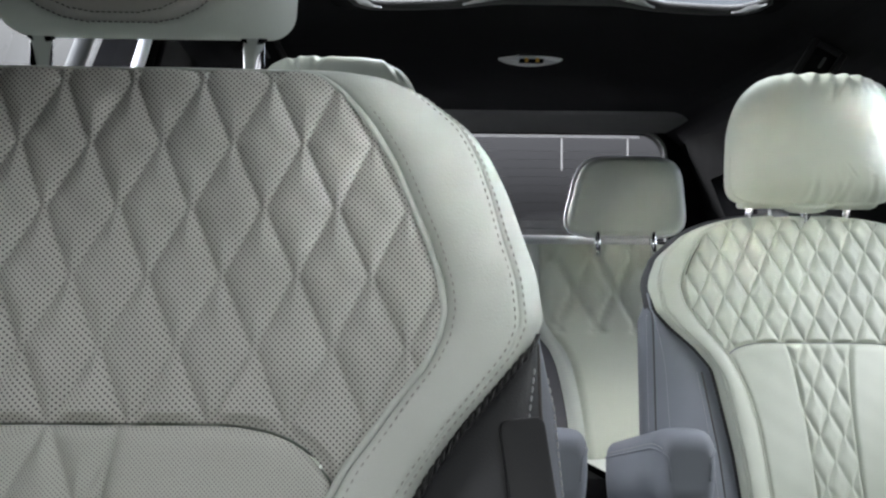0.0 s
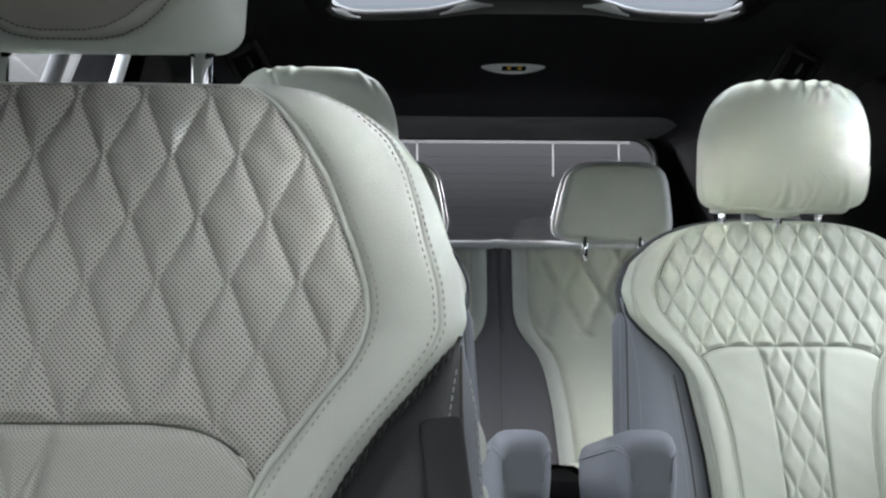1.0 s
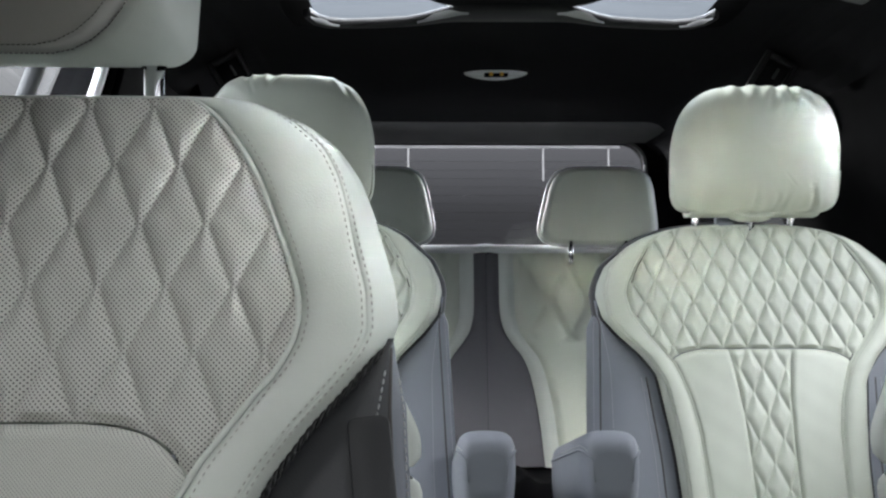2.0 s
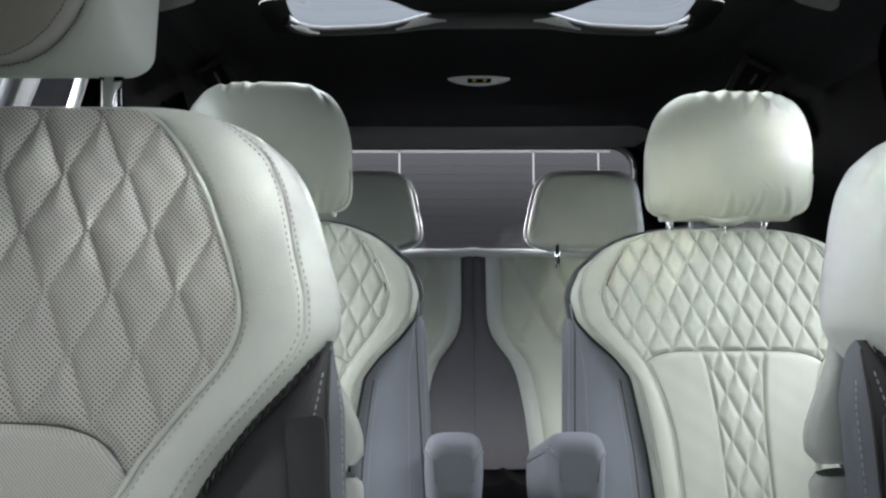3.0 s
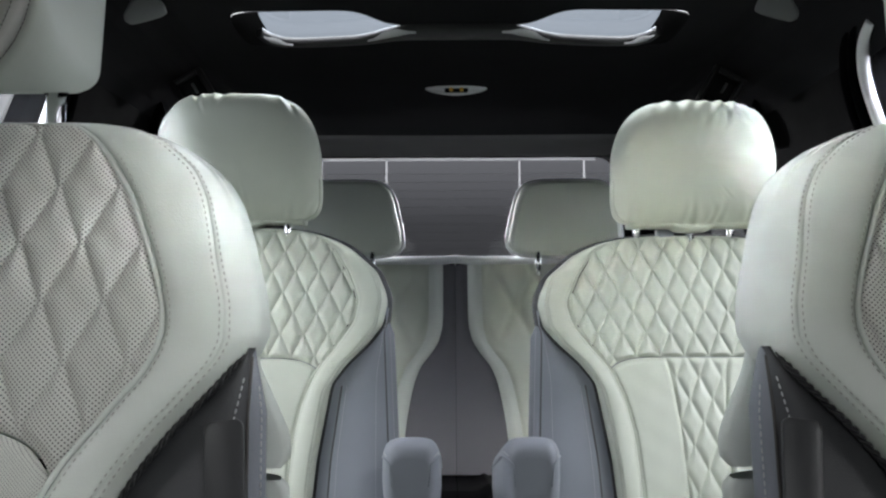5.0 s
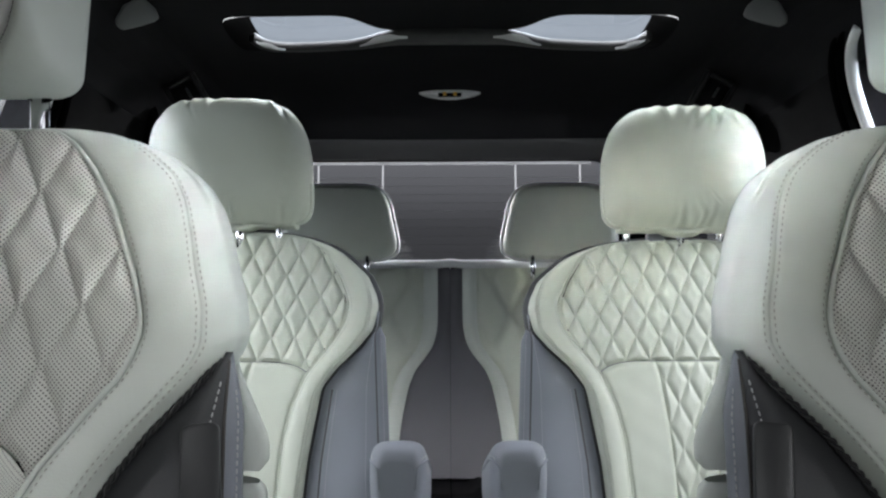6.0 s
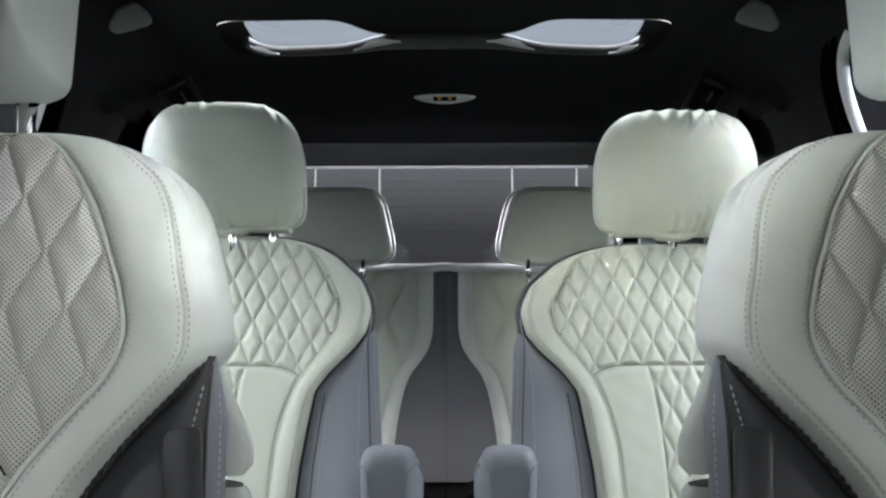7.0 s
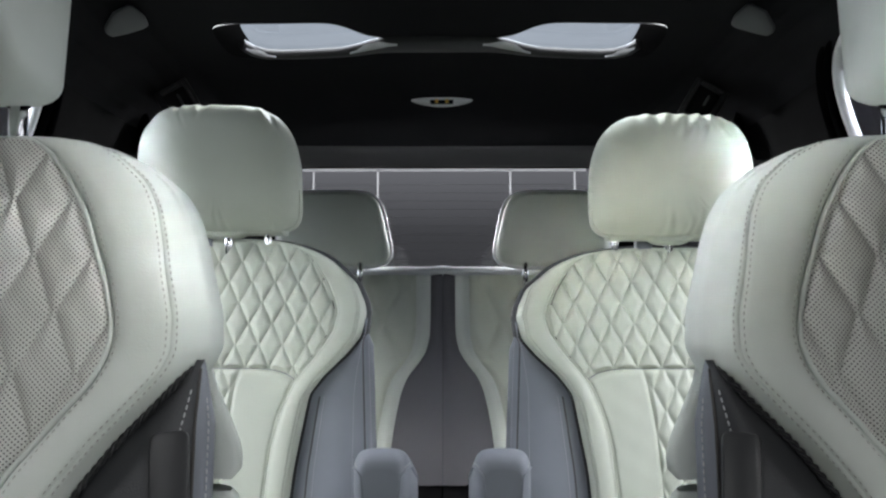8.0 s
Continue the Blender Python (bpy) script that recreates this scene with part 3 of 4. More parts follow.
    part("post_guide", box_bm(0.03, 0.02, 0.03, (-0.03, y0 + 0.045, 0.922), 0.004), M_GREY, head, "grey plastic guide")
    return head


def front_seat(x, dy, dz, tag_side):
    thing = empty("front_seat", pose(x, -0.086 + dy, dz))
    backrest(thing, FRONT_PIPE, FRONT_EDGE, 0.700, 0.032, 0.0425, 0.081, 0.78, 0.22, 0.49, True, tag_side, 0.205)
    headrest_front(thing, 0.116)
    cushion(thing, 0.02, 0.42, 0.5, 0.5)
    return tagged(thing, "cream quilted leather front seat with grey leather sides", "car seat", "front seats")


def captain_seat(x, y, z, size, arm_side, arm_x, seed, rise, head_x):
    thing = empty("captain_seat", pose(x, y, z) @ Matrix.Scale(size, 4))
    pipe, edge = ([(px, pz + rise * max(0, pz - 0.718) / 0.167) for px, pz in run] for run in (REAR_PIPE, REAR_EDGE))
    backrest(thing, pipe, edge, 0.718, 0.018, 0.0391, 0.0700, 0.826, 0.33, 0.44, False, 0, 0.212)
    headrest_rear(thing, 0.0, seed, head_x, 0.011 if arm_side > 0 else 0.0, 0.38 if arm_side > 0 else 0.2)
    cushion(thing, -0.06, 0.38, 0.5, 0.5, -z / size)
    # armrest on the inner side: a padded box with a rounded nose and piped side panels
    rows = []
    n = 48
    for t in np.linspace(0, 1, 40) ** 1.6:
        y = -0.345 + 0.30 * t
        end = math.sqrt(max(0.0, 1 - (1 - min(1, t / 0.15 + 0.004)) ** 2))
        hw, hh = 0.0375 * (0.55 + 0.45 * end ** 0.8), 0.052 * (0.3 + 0.7 * end ** 0.7)
        row = []
        for k in range(n):
            a = math.tau * k / n
            c, s = math.cos(a), math.sin(a)
            r = 1 / (abs(c) ** 5 + abs(s) ** 5) ** 0.2
            row.append((arm_x + hw * c * r * (1 + 0.1 * min(0, s * r)), y, 0.576 - 0.06 * t + hh * s * r + 0.003 * (1 - (c * r) ** 2)))
        rows.append(row)
    arm = sheet("armrest", rows, M_GREY, thing, "padded grey leather armrest", loop=True, caps=True)
    for inner in (4, 20):
        out = Vector((0.0004 if inner < 12 else -0.0004, 0, 0.0004))
        run = [Vector(rows[0][24 if inner > 12 else 0]) + Vector((0, -0.001, -0.01))] + [Vector(r[inner]) + out for r in rows[1:]]
        tube("armrest_seam", run, 0.0015, M_GREY, arm, "piped seam", 6)
        near = inner + (1 if inner < 12 else -1)
        stitches("armrest_stitching", [Vector(r[inner]) * 0.35 + Vector(r[near]) * 0.65 + out for r in rows[4:]], M_THREAD_GREY, arm, 0.0035, 0.0025, 0.0005)
    part("armrest_pivot", box_bm(0.05, 0.09, 0.07, (arm_x * 0.95, -0.02, 0.49), 0.012), M_TRIM, thing, "black armrest pivot")
    return tagged(thing, "cream quilted leather captain seat with grey sides and armrest", "car seat", "second-row seats")


def bench_half(sgn):
    """One half of the third-row bench."""
    thing = empty("bench_seat", pose(0, 1.56, 0))
    keys = [(.031, .93), (.031, .88), (.031, .80), (.033, .77), (.042, .735), (.062, .705), (.086, .676), (.101, .64), (.110, .60), (.119, .55), (.126, .49), (.132, .42)]
    k = resample(keys, 70, 4)
    def lean(z):
        return 0.2 * (z - 0.8)
    # grey inner field
    rows = []
    for x1, z in k:
        rows.append([(sgn * (0.0003 + (x1 - 0.0003) * c), lean(z) + 0.02 + 0.006 * (1 - math.sin(math.pi * min(1, c * 1.1 + 0.02))), z) for c in np.linspace(0, 1, 12)])
    sheet("inner_panel", rows, M_TAUPE, thing, "grey leather middle section")
    # cream border band and main field
    rows = []
    for x1, z in k:
        row = []
        for c in np.linspace(0, 1, 12):
            row.append((sgn * (x1 + 0.036 * c), lean(z) + 0.018 - 0.012 * math.sin(math.pi / 2 * min(1, c * 1.5)) - 0.002 * math.sin(math.pi * c), z))
        rows.append(row)
    sheet("border", rows, M_CREAM, thing, "cream leather border")
    rows = []
    for x1, z in k:
        row = []
        for c in np.linspace(0, 1, 60):
            x = x1 + 0.036 + (0.56 - x1 - 0.036) * c
            ease = min(1, c / 0.03) * min(1, (1 - c) / 0.05)
            q = quilt_depth(np.array(x - 0.25), np.array(z), 0.1, 0.17, 0.645, 0.011, 0.2, 0.02, 0.2) if z > 0.715 else 0.011
            row.append((sgn * x, lean(z) + 0.010 - ease * float(q), z))
        rows.append(row)
    sheet("quilted_field", rows, M_QUILT, thing, "quilted cream leather")
    rows = []
    for t in np.linspace(0, math.pi / 2, 7):
        rows.append([(sgn * x, lean(.93) + 0.018 + 0.06 * (1 - math.cos(t)), 0.93 + 0.012 * math.sin(t)) for x in np.linspace(0.002, 0.56, 30)])
    rows.append([(sgn * x, 0.14, 0.42) for x in np.linspace(0.002, 0.56, 30)])
    sheet("back_shell", rows, M_TRIM, thing, "black seat back")
    # headrest
    hx, n = 0.276, 48
    rows = []
    for dy, sc, in ((-0.030, 0.0), (-0.030, 0.86), (-0.026, 0.93), (-0.014, 0.98), (0, 1.0), (0.02, 0.985), (0.035, 0.9), (0.04, 0.0)):
        row = []
        for i in range(n):
            a = math.tau * i / n
            c, s = math.cos(a), math.sin(a)
            r = 1 / (abs(c) ** 5 + abs(s) ** 5) ** 0.2
            z = s * r
            x = c * r * (0.136 - 0.018 * max(-1, z)) 
            row.append((sgn * hx + x * max(sc, 0.01), dy - 0.035 * z * max(sc, 0.01), 1.041 + 0.09 * z * max(sc, 0.01)))
        rows.append(row)
    head = sheet("headrest", rows, M_CREAM, thing, "cream leather headrest", loop=True, caps=True)
    # pale colour puts the backlit edge of the headrest into its rim
    tube("headrest_rim", [Vector(p) for p in rows[4]] + [Vector(rows[4][0])], 0.006, M_BRIGHT, head, "rim coloured pale for the light from behind", 8)
    for s2 in (-1, 1):
        tube("headrest_post", [(sgn * hx + s2 * 0.068, 0.012, 0.9), (sgn * hx + s2 * 0.068, 0.012, 0.93), (sgn * hx + s2 * 0.068, 0.01, 0.97)], 0.008, M_CHROME, head, "chrome post", 14)
    rows = []
    for t in np.linspace(0, 1, 16):
        rows.append([(sgn * (0.155 + 0.405 * u), 0.0 - 0.45 * t, 0.42 + 0.03 * t - 0.09 * max(0, t - 0.82) / 0.18 + 0.012 * math.sin(math.pi * u)) for u in np.linspace(0, 1, 24)])
    sheet("cushion_top", rows, M_CREAM, thing, "cream leather cushion")
    rows = []
    for t in np.linspace(0, 1, 16):
        rows.append([(sgn * (0.001 + 0.152 * u), 0.03 - 0.46 * t, 0.405 + 0.03 * t - 0.09 * max(0, t - 0.82) / 0.18 + 0.014 * math.exp(-((u - 0.42) / 0.1) ** 2)) for u in np.linspace(0, 1, 24)])
    sheet("cushion_middle", rows, M_TRIM, thing, "black middle cushion with a raised ridge")
    part("plinth", box_bm(0.5, 0.36, 0.34, (sgn * 0.28, -0.2, 0.17), 0.01), M_TRIM, thing, "black seat base")
    return tagged(thing, "third-row cream leather bench seat with grey middle section", "car seat", "third-row seats")


# ---- cabin shell ----
# the front end runs forward, unseen, to keep sky light off the front seats
ROOF = [(-1.5, 1.19), (-1.05, 1.235), (-0.6, 1.27), (0.0, 1.275), (0.6, 1.27), (1.0, 1.272), (1.3, 1.285), (1.6, 1.305), (1.95, 1.325), (2.05, 1.325)]


def roof_z(y):
    return float(np.interp(y, [a for a, _ in ROOF], [b for _, b in ROOF]))


def build_floor():
    part("floor", box_bm(1.52, 3.9, 0.04, (0, 0.6, -0.02), 0), M_CARPET)
    tagged(bpy.data.objects["floor"], "black carpeted car floor", "floor", kind="structure")


# right halves of the roof's openings in x-y: an unseen forward one, added to let light onto the seats, and one of the
# two lobes at the rear
ADDED_FORE = [(0.02, -0.32), (0.2, -0.32), (0.2, 0.05), (0.02, 0.05)]
HOLE = [(.097, .779), (.121, .765), (.138, .745), (.15, .727), (.167, .711), (.188, .703), (.253, .706), (.303, .708), (.326, .720), (.333, .761),
        (.334, .80), (.330, .84), (.312, .862), (.28, .866), (.228, .862), (.177, .852), (.15, .836), (.124, .812)]


def build_ceiling():
    bm = bmesh.new()
    hole = resample(HOLE + HOLE[:1], 60, 2)[:-1]
    # the lower lip of a lobe: its slanting reveal widens towards the side of the car
    lip = np.array([(x + 0.044 * smooth_step((x - 0.24) / 0.09), y + 0.03 * smooth_step((x - 0.26) / 0.06) * smooth_step((y - 0.76) / 0.1)) for x, y in hole])
    hole[:, 1] += [0.1 * smooth_step((y - 0.76) / 0.08) for y in hole[:, 1]]
    ys = [-1.5, -1.3, -1.05, -0.8, -0.6, -0.3, 0.0, 0.3, 0.6, 0.8, 1.0, 1.15, 1.3, 1.45, 1.6, 1.8, 1.95, 2.1]
    for sgn in (-1, 1):
        def vert(x, y, dz=0.0):
            return bm.verts.new((sgn * x, y, roof_z(y) + dz))
        ring = [vert(x, y) for x, y in lip]
        fore = [vert(x, y) for x, y in ADDED_FORE]
        out = [vert(x, y) for x, y in [(0.0, y) for y in ys] + [(0.42, y) for y in ys[::-1]]]
        es = []
        for run in (ring, fore, out):
            es += [bm.edges.new((run[i], run[(i + 1) % len(run)])) for i in range(len(run))]
        bmesh.ops.triangle_fill(bm, use_beauty=True, edges=es)
        # walls of the forward opening
        lid = [bm.verts.new((v.co.x, v.co.y, v.co.z + 0.018)) for v in fore]
        for i in range(len(fore)):
            j = (i + 1) % len(fore)
            bm.faces.new((fore[i], fore[j], lid[j], lid[i]))
        # cove towards the side
        cove = [[vert(x, y, -0.2 * max(0, (x - 0.46) / 0.2) ** 2) for x in (0.42, 0.46, 0.48, 0.5, 0.52, 0.54, 0.56, 0.58, 0.6, 0.606)] for y in ys]
        for r0, r1 in zip(cove, cove[1:]):
            for i in range(len(r0) - 1):
                bm.faces.new((r0[i], r0[i + 1], r1[i + 1], r1[i]))
    bmesh.ops.remove_doubles(bm, verts=bm.verts, dist=1e-5)
    ob = part("ceiling", bm, M_LINER, smooth=False)
    tagged(ob, "black cloth headliner with a panoramic roof opening", "ceiling", kind="structure")
    for sgn in (-1, 1):
        bm = prism_bm([(sgn * x * 1.03, (y - 0.8) * 1.12 + 0.8) for x, y in hole], 0.005)
        bmesh.ops.translate(bm, verts=bm.verts, vec=(0, 0, 1.284))
        pane = part("roof_glass", bm, G_ROOF, None, smooth=False)
        pane.visible_shadow = False
        reveal = [[(sgn * p[0], p[1], roof_z(p[1]) + dz) for p in (*run, run[0])] for run, dz in ((lip, -0.0015), (0.5 * (lip + hole), 0.004), (hole, 0.0125))]
        tagged(sheet("roof_reveal", reveal, M_TRIM), "black moulded reveal of a roof opening", "trim", "roof reveals", kind="structure")
        tagged(pane, "tinted pane of the panoramic glass roof", "window", "roof panes", kind="structure")
    # unseen pane over the added forward opening; its tint dims the light
    pane = part("roof_glass", box_bm(0.46, 0.52, 0.005, (0, -0.075, 1.293), 0), G_FORE, None, smooth=False)
    tagged(pane, "tinted pane of the panoramic glass roof", "window", "roof panes", kind="structure")


def build_roof_trim():
    """The black rim along the rear of the roof opening, with silver strips for the reflections at its bends."""
    inner = [(0, .772), (.06, .772), (.092, .778), (.12, .797), (.146, .819), (.175, .836), (.228, .845), (.279, .85), (.307, .844), (.323, .827), (.333, .795)]
    outer = [(0, .848), (.05, .848), (.082, .847), (.108, .849), (.138, .859), (.165, .866), (.21, .874), (.26, .879), (.314, .879), (.338, .859), (.348, .82)]
    a, b = resample(inner, 111, 3), resample(outer, 111, 3)
    section = ((0.02, 0.003), (-0.02, 0.0), (0.0, -0.004), (0.12, -0.0075), (0.5, -0.0095), (0.85, -0.007), (1.0, -0.001), (1.0, 0.006))

    def band(low, high, drop):
        pts = []
        for k in range(low, high):
            pts.append([(*(a[k] + (b[k] - a[k]) * c), roof_z(a[k][1]) + dz - drop) for c, dz in section])
        return np.array(pts)

    half = band(0, 111, 0)
    rim = sheet("roof_rim", np.concatenate([half[::-1] * [-1, 1, 1], half[1:]]), M_GLOSS, None, "", loop=True, caps=True)
    tagged(rim, "black rim of the glass roof opening", "rim", kind="structure")
    for sgn in (-1, 1):
        # silver strips stand in for light reflected where the glossy rim slants
        for low, high, w0, w1 in ((16, 50, -0.02, 0.42), (82, 108, -0.02, 0.4)):
            rows = []
            for k in range(low, high):
                t = (k - low) / (high - 1 - low)
                fade = min(1, 2.5 * t + 0.1, 2.5 * (1 - t) + 0.1)
                rows.append([(sgn * (a[k] + (b[k] - a[k]) * c)[0], (a[k] + (b[k] - a[k]) * c)[1], roof_z(a[k][1]) - 0.004 - 0.007 * (1 - (2 * u - 1) ** 2) ** 0.5)
                             for u in np.linspace(0, 1, 9) for c in (w0 + (w1 - w0) * (0.5 + (u - 0.5) * fade),)])
            strip = sheet("rim_glint", rows, M_SATIN)
            tagged(strip, "silver strip standing in for a reflection on the roof opening's rim", "trim", "roof trims", kind="structure")
    # rounded trim above the rear window
    rows = []
    for x in np.linspace(-0.62, 0.62, 41):
        sag = 0.02 * (x / 0.62) ** 2
        rows.append([(x, y, z - sag * k) for y, z, k in ((1.84, 1.338, 1), (1.848, 1.323, 1), (1.87, 1.315, 1), (1.93, 1.310, 0.5), (2.09, 1.308, 0))])
    head = sheet("header_trim", rows, M_HEADER)
    tagged(head, "dark grey moulded trim above the rear window", "trim", kind="structure")


def side_wall(sgn):
    """A side of the cabin: door panel below, pillars and window openings above, leaning in towards the roof."""
    def at(y, z, off=0.0):
        lean = 0.75 - 0.16 * max(0, (z - 0.82) / 0.38) ** 0.85 + 0.02 * math.sin(max(0, min(1, z / 0.82)) * math.pi)
        return (sgn * (lean + off), y, z)
    ys = list(np.linspace(-1.3, 2.3, 73))
    def opening(y, z):
        # the front gaps are unseen, added to let lamp beams in; then quarter window, rear door window
        if 0.97 < z < (1.16 if sgn < 0 else 1.1) and -0.46 < y < -0.35 or sgn > 0 and 0.8 < z < 0.98 and -0.95 < y < -0.6 or sgn < 0 and (y < -1.2 or y < -0.98 and 1.0 < z < 1.185):
            return True
        if 0.93 < z < 1.15 and 1.42 < y < 1.95:
            return True
        return 0.87 < z < 1.185 and 0.17 < y < 0.64
    zs = list(np.linspace(0, 0.86, 12)) + list(np.linspace(0.88, 1.32, 34))
    verts, faces, index = [], [], {}
    def vid(i, j, layer):
        key = (i, j, layer)
        if key not in index:
            index[key] = len(verts)
            verts.append(at(ys[i], zs[j], 0.06 * layer))
        return index[key]
    solid = {}
    for i in range(len(ys) - 1):
        for j in range(len(zs) - 1):
            solid[i, j] = not opening(0.5 * (ys[i] + ys[i + 1]), 0.5 * (zs[j] + zs[j + 1]))
    for (i, j), s in solid.items():
        if not s:
            continue
        for layer in (0, 1):
            faces.append((vid(i, j, layer), vid(i + 1, j, layer), vid(i + 1, j + 1, layer), vid(i, j + 1, layer)))
        for di, dj, a, b in ((1, 0, (1, 0), (1, 1)), (-1, 0, (0, 0), (0, 1)), (0, 1, (0, 1), (1, 1)), (0, -1, (0, 0), (1, 0))):
            if not solid.get((i + di, j + dj), True):
                faces.append((vid(i + a[0], j + a[1], 0), vid(i + b[0], j + b[1], 0), vid(i + b[0], j + b[1], 1), vid(i + a[0], j + a[1], 1)))
    me = bpy.data.meshes.new("wall_side")
    me.from_pydata(verts, [], faces)
    name = "wall_left" if sgn < 0 else "wall_right"
    ob = link_mesh(name, me, M_TRIM)
    tagged(ob, "black moulded side trim with door windows", "wall", kind="structure")
    for y0, y1 in ((0.17, 0.64), (1.4, 1.97)):
        rows = [[at(y, z, 0.035) for y in (y0 - 0.01, y1 + 0.01)] for z in (0.85, 1.0, 1.1, 1.2)]
        pane = sheet("window_pane", rows, G_SIDE)
        tagged(pane, "tinted side window of the car door", "window", "side windows", kind="structure")
    # bright trim round the opening's rear edge
    path = [at(y, z, -0.004) for y, z in ((0.66, 0.9), (0.658, 0.98), (0.655, 1.05), (0.65, 1.1), (0.64, 1.14), (0.622, 1.168), (0.595, 1.188), (0.56, 1.2))]
    trim = tube("window_trim", [Vector(p) for p in resample(path, 30)], 0.009, M_WHITE, None, "", 10)
    path = [at(y - 0.18, z, -0.002) for y, z in ((0.66, 0.9), (0.658, 0.98), (0.655, 1.05), (0.65, 1.1), (0.64, 1.14))]
    tagged(tube("pillar_trim", [Vector(p) for p in resample(path, 20)], 0.011, M_LENS, None, "", 10), "grey trim strip beside the window", "trim", "pillar trims", kind="structure")
    for off in (0.035, 0.062):
        path = [at(y + off, z, -0.006) for y, z in ((0.66, 0.88), (0.658, 0.98), (0.655, 1.05), (0.648, 1.11), (0.63, 1.155), (0.60, 1.188), (0.56, 1.208), (0.5, 1.216))]
        tagged(tube("door_seal", [Vector(p) for p in resample(path, 30)], 0.007, M_RIM, None, "", 10), "black rubber seal of the door frame", "seal", "door seals", kind="structure")
    tagged(trim, "white trim along the window edge", "trim", "window trims", kind="structure")


def build_rear():
    """The tailgate with its tinted window."""
    y, zt, zb, hw = 2.1, 1.312, 0.80, 0.52
    out = [(-0.80, 0.0), (0.80, 0.0), (0.80, 1.45), (-0.80, 1.45)]
    win = []
    r = 0.07
    for cx, cz, a0 in ((hw - r, zt - r, 0), (-(hw - r), zt - r, 90), (-(hw - r), zb + r, 180), (hw - r, zb + r, 270)):
        for k in range(9):
            a = radians(a0 + 90 * k / 8)
            win.append((cx + r * math.cos(a), cz + r * math.sin(a)))
    bm = bmesh.new()
    o = [bm.verts.new((x, y, z)) for x, z in out]
    w = [bm.verts.new((x, y, z)) for x, z in win]
    es = [bm.edges.new((o[i], o[(i + 1) % 4])) for i in range(4)] + [bm.edges.new((w[i], w[(i + 1) % len(w)])) for i in range(len(w))]
    bmesh.ops.triangle_fill(bm, use_beauty=True, edges=es)
    w2 = [bm.verts.new((x, y + 0.05, z)) for x, z in win]
    for i in range(len(w)):
        j = (i + 1) % len(w)
        bm.faces.new((w[i], w[j], w2[j], w2[i]))
    tagged(part("wall_rear", bm, M_TRIM, smooth=False), "black tailgate trim round the rear window", "tailgate", kind="structure")
    bm = prism_bm([(x * 1.02, (z - 1.05) * 1.03 + 1.05) for x, z in win], 0.004)
    bmesh.ops.transform(bm, matrix=pose(0, y + 0.045, 0, 90), verts=bm.verts)
    pane = part("rear_window", bm, G_REAR, smooth=False)
    pane.visible_shadow = False
    tagged(pane, "grey tinted rear window with heating lines", "window", kind="structure")
    frame_path = [Vector((x, y - 0.002, z)) for x, z in win]
    seal = tube("window_seal", frame_path + frame_path[:1], 0.006, M_LINE, None, "", 8)
    tagged(seal, "grey rubber seal of the rear window", "seal", kind="structure")
    for k in range(16):
        z = zb + 0.06 + k * 0.0265
        bm = box_bm(hw * 1.9, 0.0012, 0.0006, (0, y + 0.038, z), 0)
        part("heating_line", bm, M_HEAT, pane)
    sheet("window_border", [[(x, y + 0.036, z) for z in (zt - 0.012, zt - 0.003)] for x in np.linspace(-0.45, 0.45, 19)], M_LINE, pane, "pale printed border")
    for sgn in (-1, 1):
        for x in (0.21, 0.414):
            sheet("aerial_line", [[(sgn * x + e, y + 0.036, z) for e in (-0.0025, 0.0025)] for z in (zt - 0.115, zt - 0.06, zt - 0.003)], M_LINE, pane)


def build_front():
    """The bulkhead and dashboard ahead of the front seats, under the windscreen opening."""
    # unseen blocks, added to keep lamp light off a front seat
    for sgn in (-1, 1):
        post = part("shade_block", box_bm(0.16, 0.06, 0.2, (sgn * 0.665, -1.5, 0.935), 0.01), M_TRIM)
        tagged(post, "unseen black block added to shade a front seat", "pillar", "windscreen pillars", kind="structure")
    tagged(part("wall_front", box_bm(1.6, 0.06, 0.84, (0, -1.5, 0.42), 0), M_TRIM), "black bulkhead below the windscreen", "wall", kind="structure")


build_floor()
build_ceiling()
build_roof_trim()
side_wall(-1)
side_wall(1)
build_rear()
build_front()
front_seat(-0.423, 0.0, 0.0, 1)
front_seat(0.46, 0.0, 0.0, -1)
captain_seat(0.365, 0.743, 0.0304, 0.96, -1, -0.296, 3, 0.0, 0.009)
captain_seat(-0.356, 0.728, 0.038, 0.95, 1, 0.304, 8, 0.0135, 0.004)
bench_half(-1)
bench_half(1)

# ---- fixtures ----


def reading_lamp():
    y = 1.215
    z = roof_z(y)
    thing = empty("reading_lamp", pose(0, y, z))
    rows = []
    for dz, sc in ((0.0, 1.0), (-0.004, 0.98), (-0.0085, 0.9), (-0.0105, 0.7)):
        row = []
        for i in range(40):
            a = math.tau * i / 40
            c, s = math.cos(a), math.sin(a)
            r = 1 / (abs(c) ** 3 + abs(s) ** 3) ** (1 / 3)
            row.append((0.067 * c * r * sc, 0.028 * s * r * sc * (1 - 0.45 * abs(c * r) ** 3), dz * (1 - 0.5 * abs(c * r) ** 2)))
        rows.append(row)
    sheet("housing", rows, M_BRIGHT, thing, "pale lamp housing", loop=True, caps=True)
    part("switch_panel", box_bm(0.05, 0.02, 0.006, (0, -0.0165, -0.0085), 0.0025), M_TRIM, thing, "black switch panel")
    for sx in (-1, 1):
        bm = bmesh.new()
        bmesh.ops.create_uvsphere(bm, u_segments=14, v_segments=8, radius=0.0046, matrix=Matrix.Translation((sx * 0.011, -0.0245, -0.0085)))
        part("amber_button", bm, M_AMBER, thing, "small amber lens")
    tagged(thing, "small pale reading lamp with two amber lenses", "lamp")


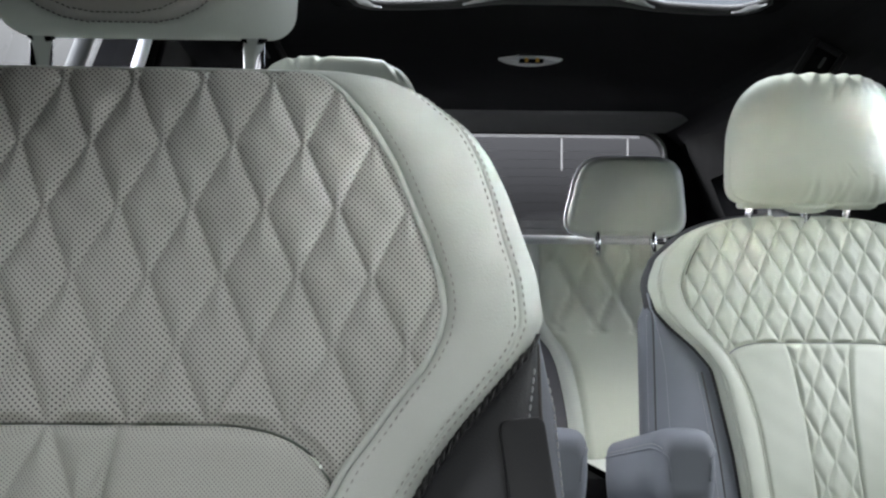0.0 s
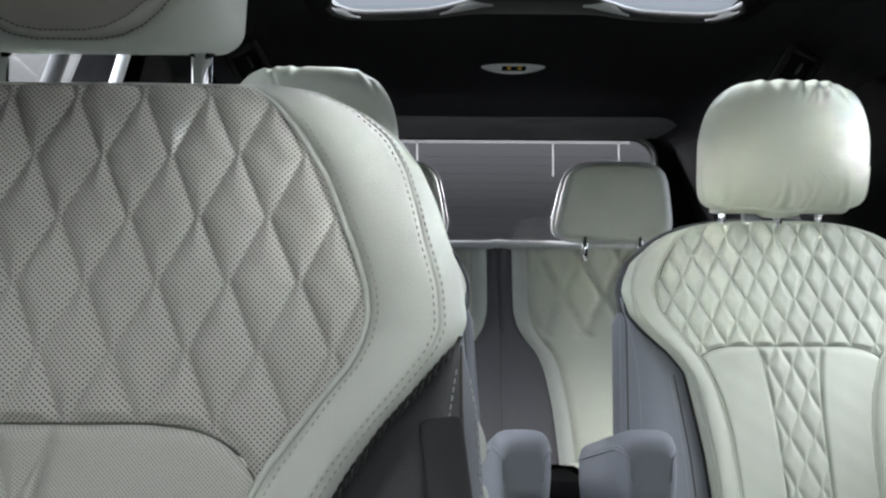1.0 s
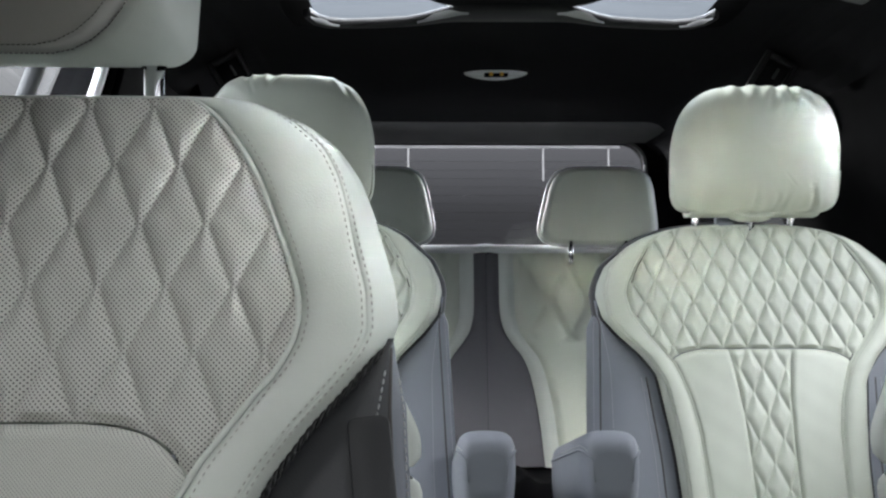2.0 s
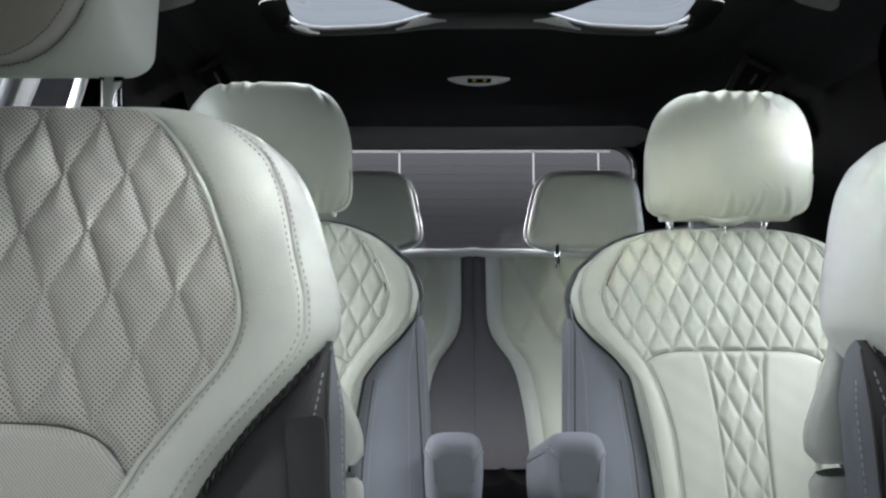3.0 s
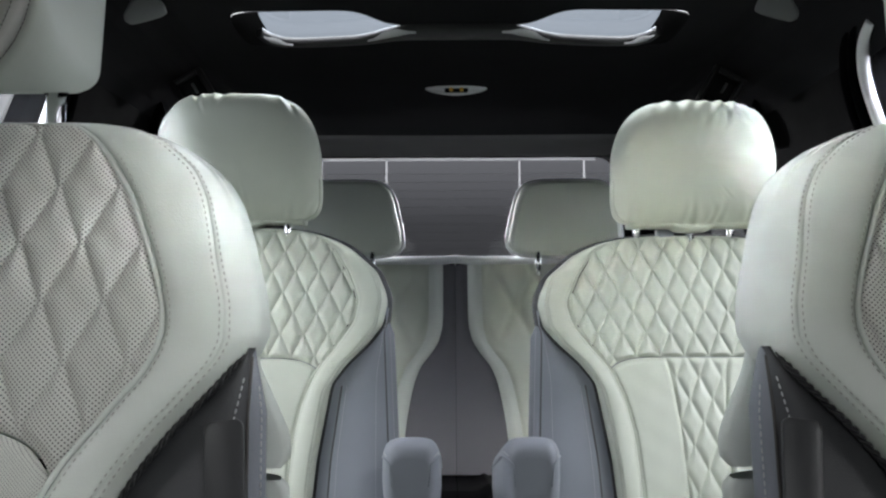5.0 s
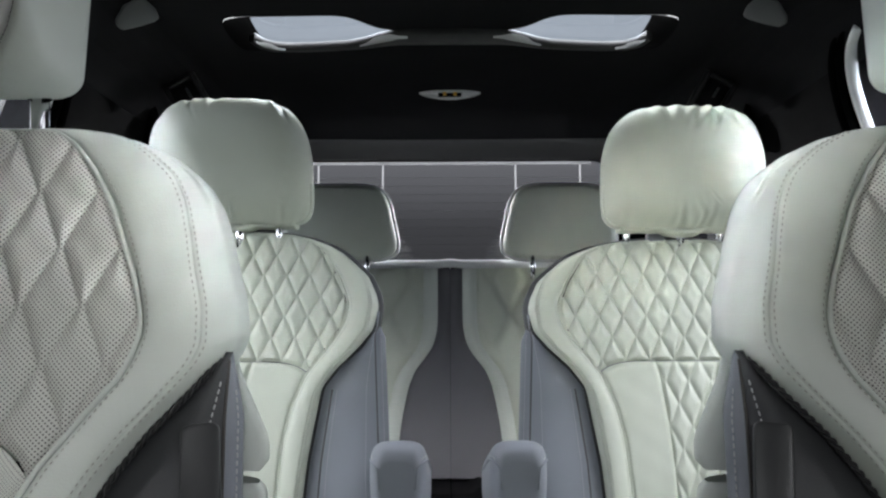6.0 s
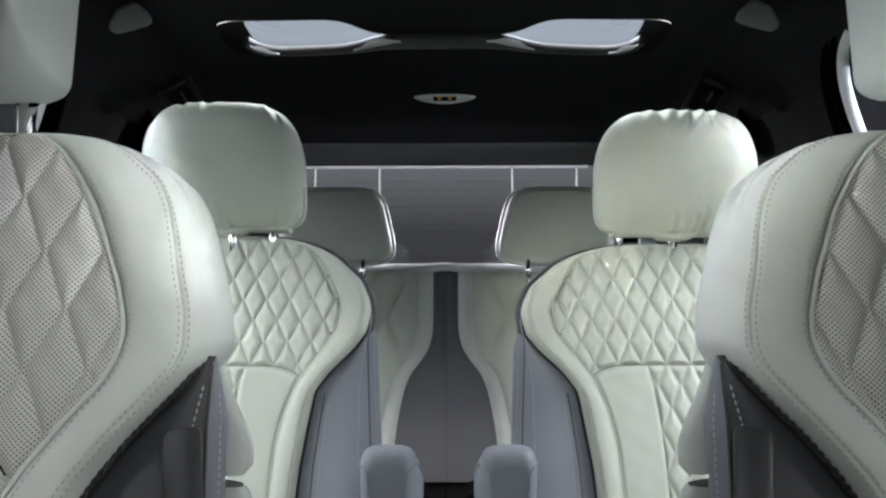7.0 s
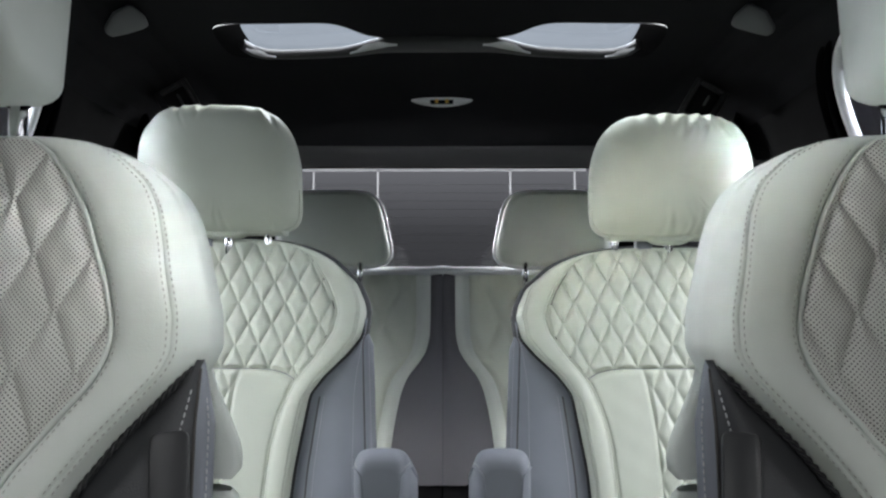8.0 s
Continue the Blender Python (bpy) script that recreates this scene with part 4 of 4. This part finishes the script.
def side_lens(sgn):
    outline = [(-0.033, 0.0085), (-0.025, 0.021), (-0.003, 0.034), (0.005, 0.033), (0.023, 0.0165), (0.0295, -0.008), (0.026, -0.018), (0.0145, -0.022), (-0.0065, -0.011), (-0.0265, 0.001)]
    bm = prism_bm([(x, y) for x, y in outline], 0.008, 0.003)
    lie = Matrix(((0.8, -0.3964, -0.4504, 0.478), (-0.6, -0.5285, -0.6006, 0.63), (0, 0.7507, -0.6606, 1.241), (0, 0, 0, 1)))
    bmesh.ops.transform(bm, matrix=Matrix.Diagonal((sgn, 1, 1, 1)) @ lie, verts=bm.verts)
    bmesh.ops.recalc_face_normals(bm, faces=bm.faces)
    thing = part("grab_handle_cap", bm, M_LENS)
    tagged(thing, "grey plastic cap on the black headliner edge", "cap", "headliner caps")


def belt_guide(sgn):
    thing = empty("belt_guide", pose(sgn * 0.502, 1.0, 1.216, 18, sgn * 29.5, 0))
    for x, z, sx, sz in ((-0.028, 0, 0.011, 0.078), (0.028, 0, 0.011, 0.078), (0, 0.0335, 0.045, 0.011), (0, -0.0335, 0.045, 0.011)):
        part("frame_bar", box_bm(sx, 0.016, sz, (x, 0, z), 0.003), M_FRAME, thing)
    part("back_plate", box_bm(0.058, 0.004, 0.07, (0, 0.012, 0), 0), M_LINER, thing)
    part("latch", box_bm(0.005, 0.008, 0.022, (0.004, 0.006, 0.008), 0.002), M_LENS, thing, "small grey latch")
    tagged(thing, "black belt guide frame with small grey latch", "belt guide", "belt guides")


def oval_cover(sgn):
    """A domed oval cover on the side trim, beside the third row."""
    rows = []
    for sc, out in ((1.0, 0.0), (0.98, 0.006), (0.9, 0.011), (0.6, 0.015), (0.05, 0.0165)):
        rows.append([(0.042 * sc * math.cos(a), -out, 0.062 * sc * math.sin(a)) for a in (math.tau * k / 32 for k in range(32))])
    thing = sheet("side_cover", rows, M_RIM, None, "", loop=True, caps=True)
    thing.matrix_world = pose(sgn * 0.590, 1.06, 1.172, 12, 0, sgn * 52)
    tagged(thing, "black oval cover on the dark side trim", "cover", "oval covers")


reading_lamp()
for side in (-1, 1):
    oval_cover(side)
    side_lens(side)
    belt_guide(side)
section = ((1.6, 0.930), (1.596, 0.936), (1.598, 0.943), (1.606, 0.949), (1.62, 0.953), (1.66, 0.956), (1.665, 0.93))
rail = sheet("cargo_cover_rail", [[(x, y, z + 0.003 * math.exp(-(x / 0.02) ** 2)) for y, z in section] for x in np.linspace(-0.34, 0.34, 69)], M_WHITE)
tagged(rail, "pale grey cargo cover rail behind the third row", "rail")
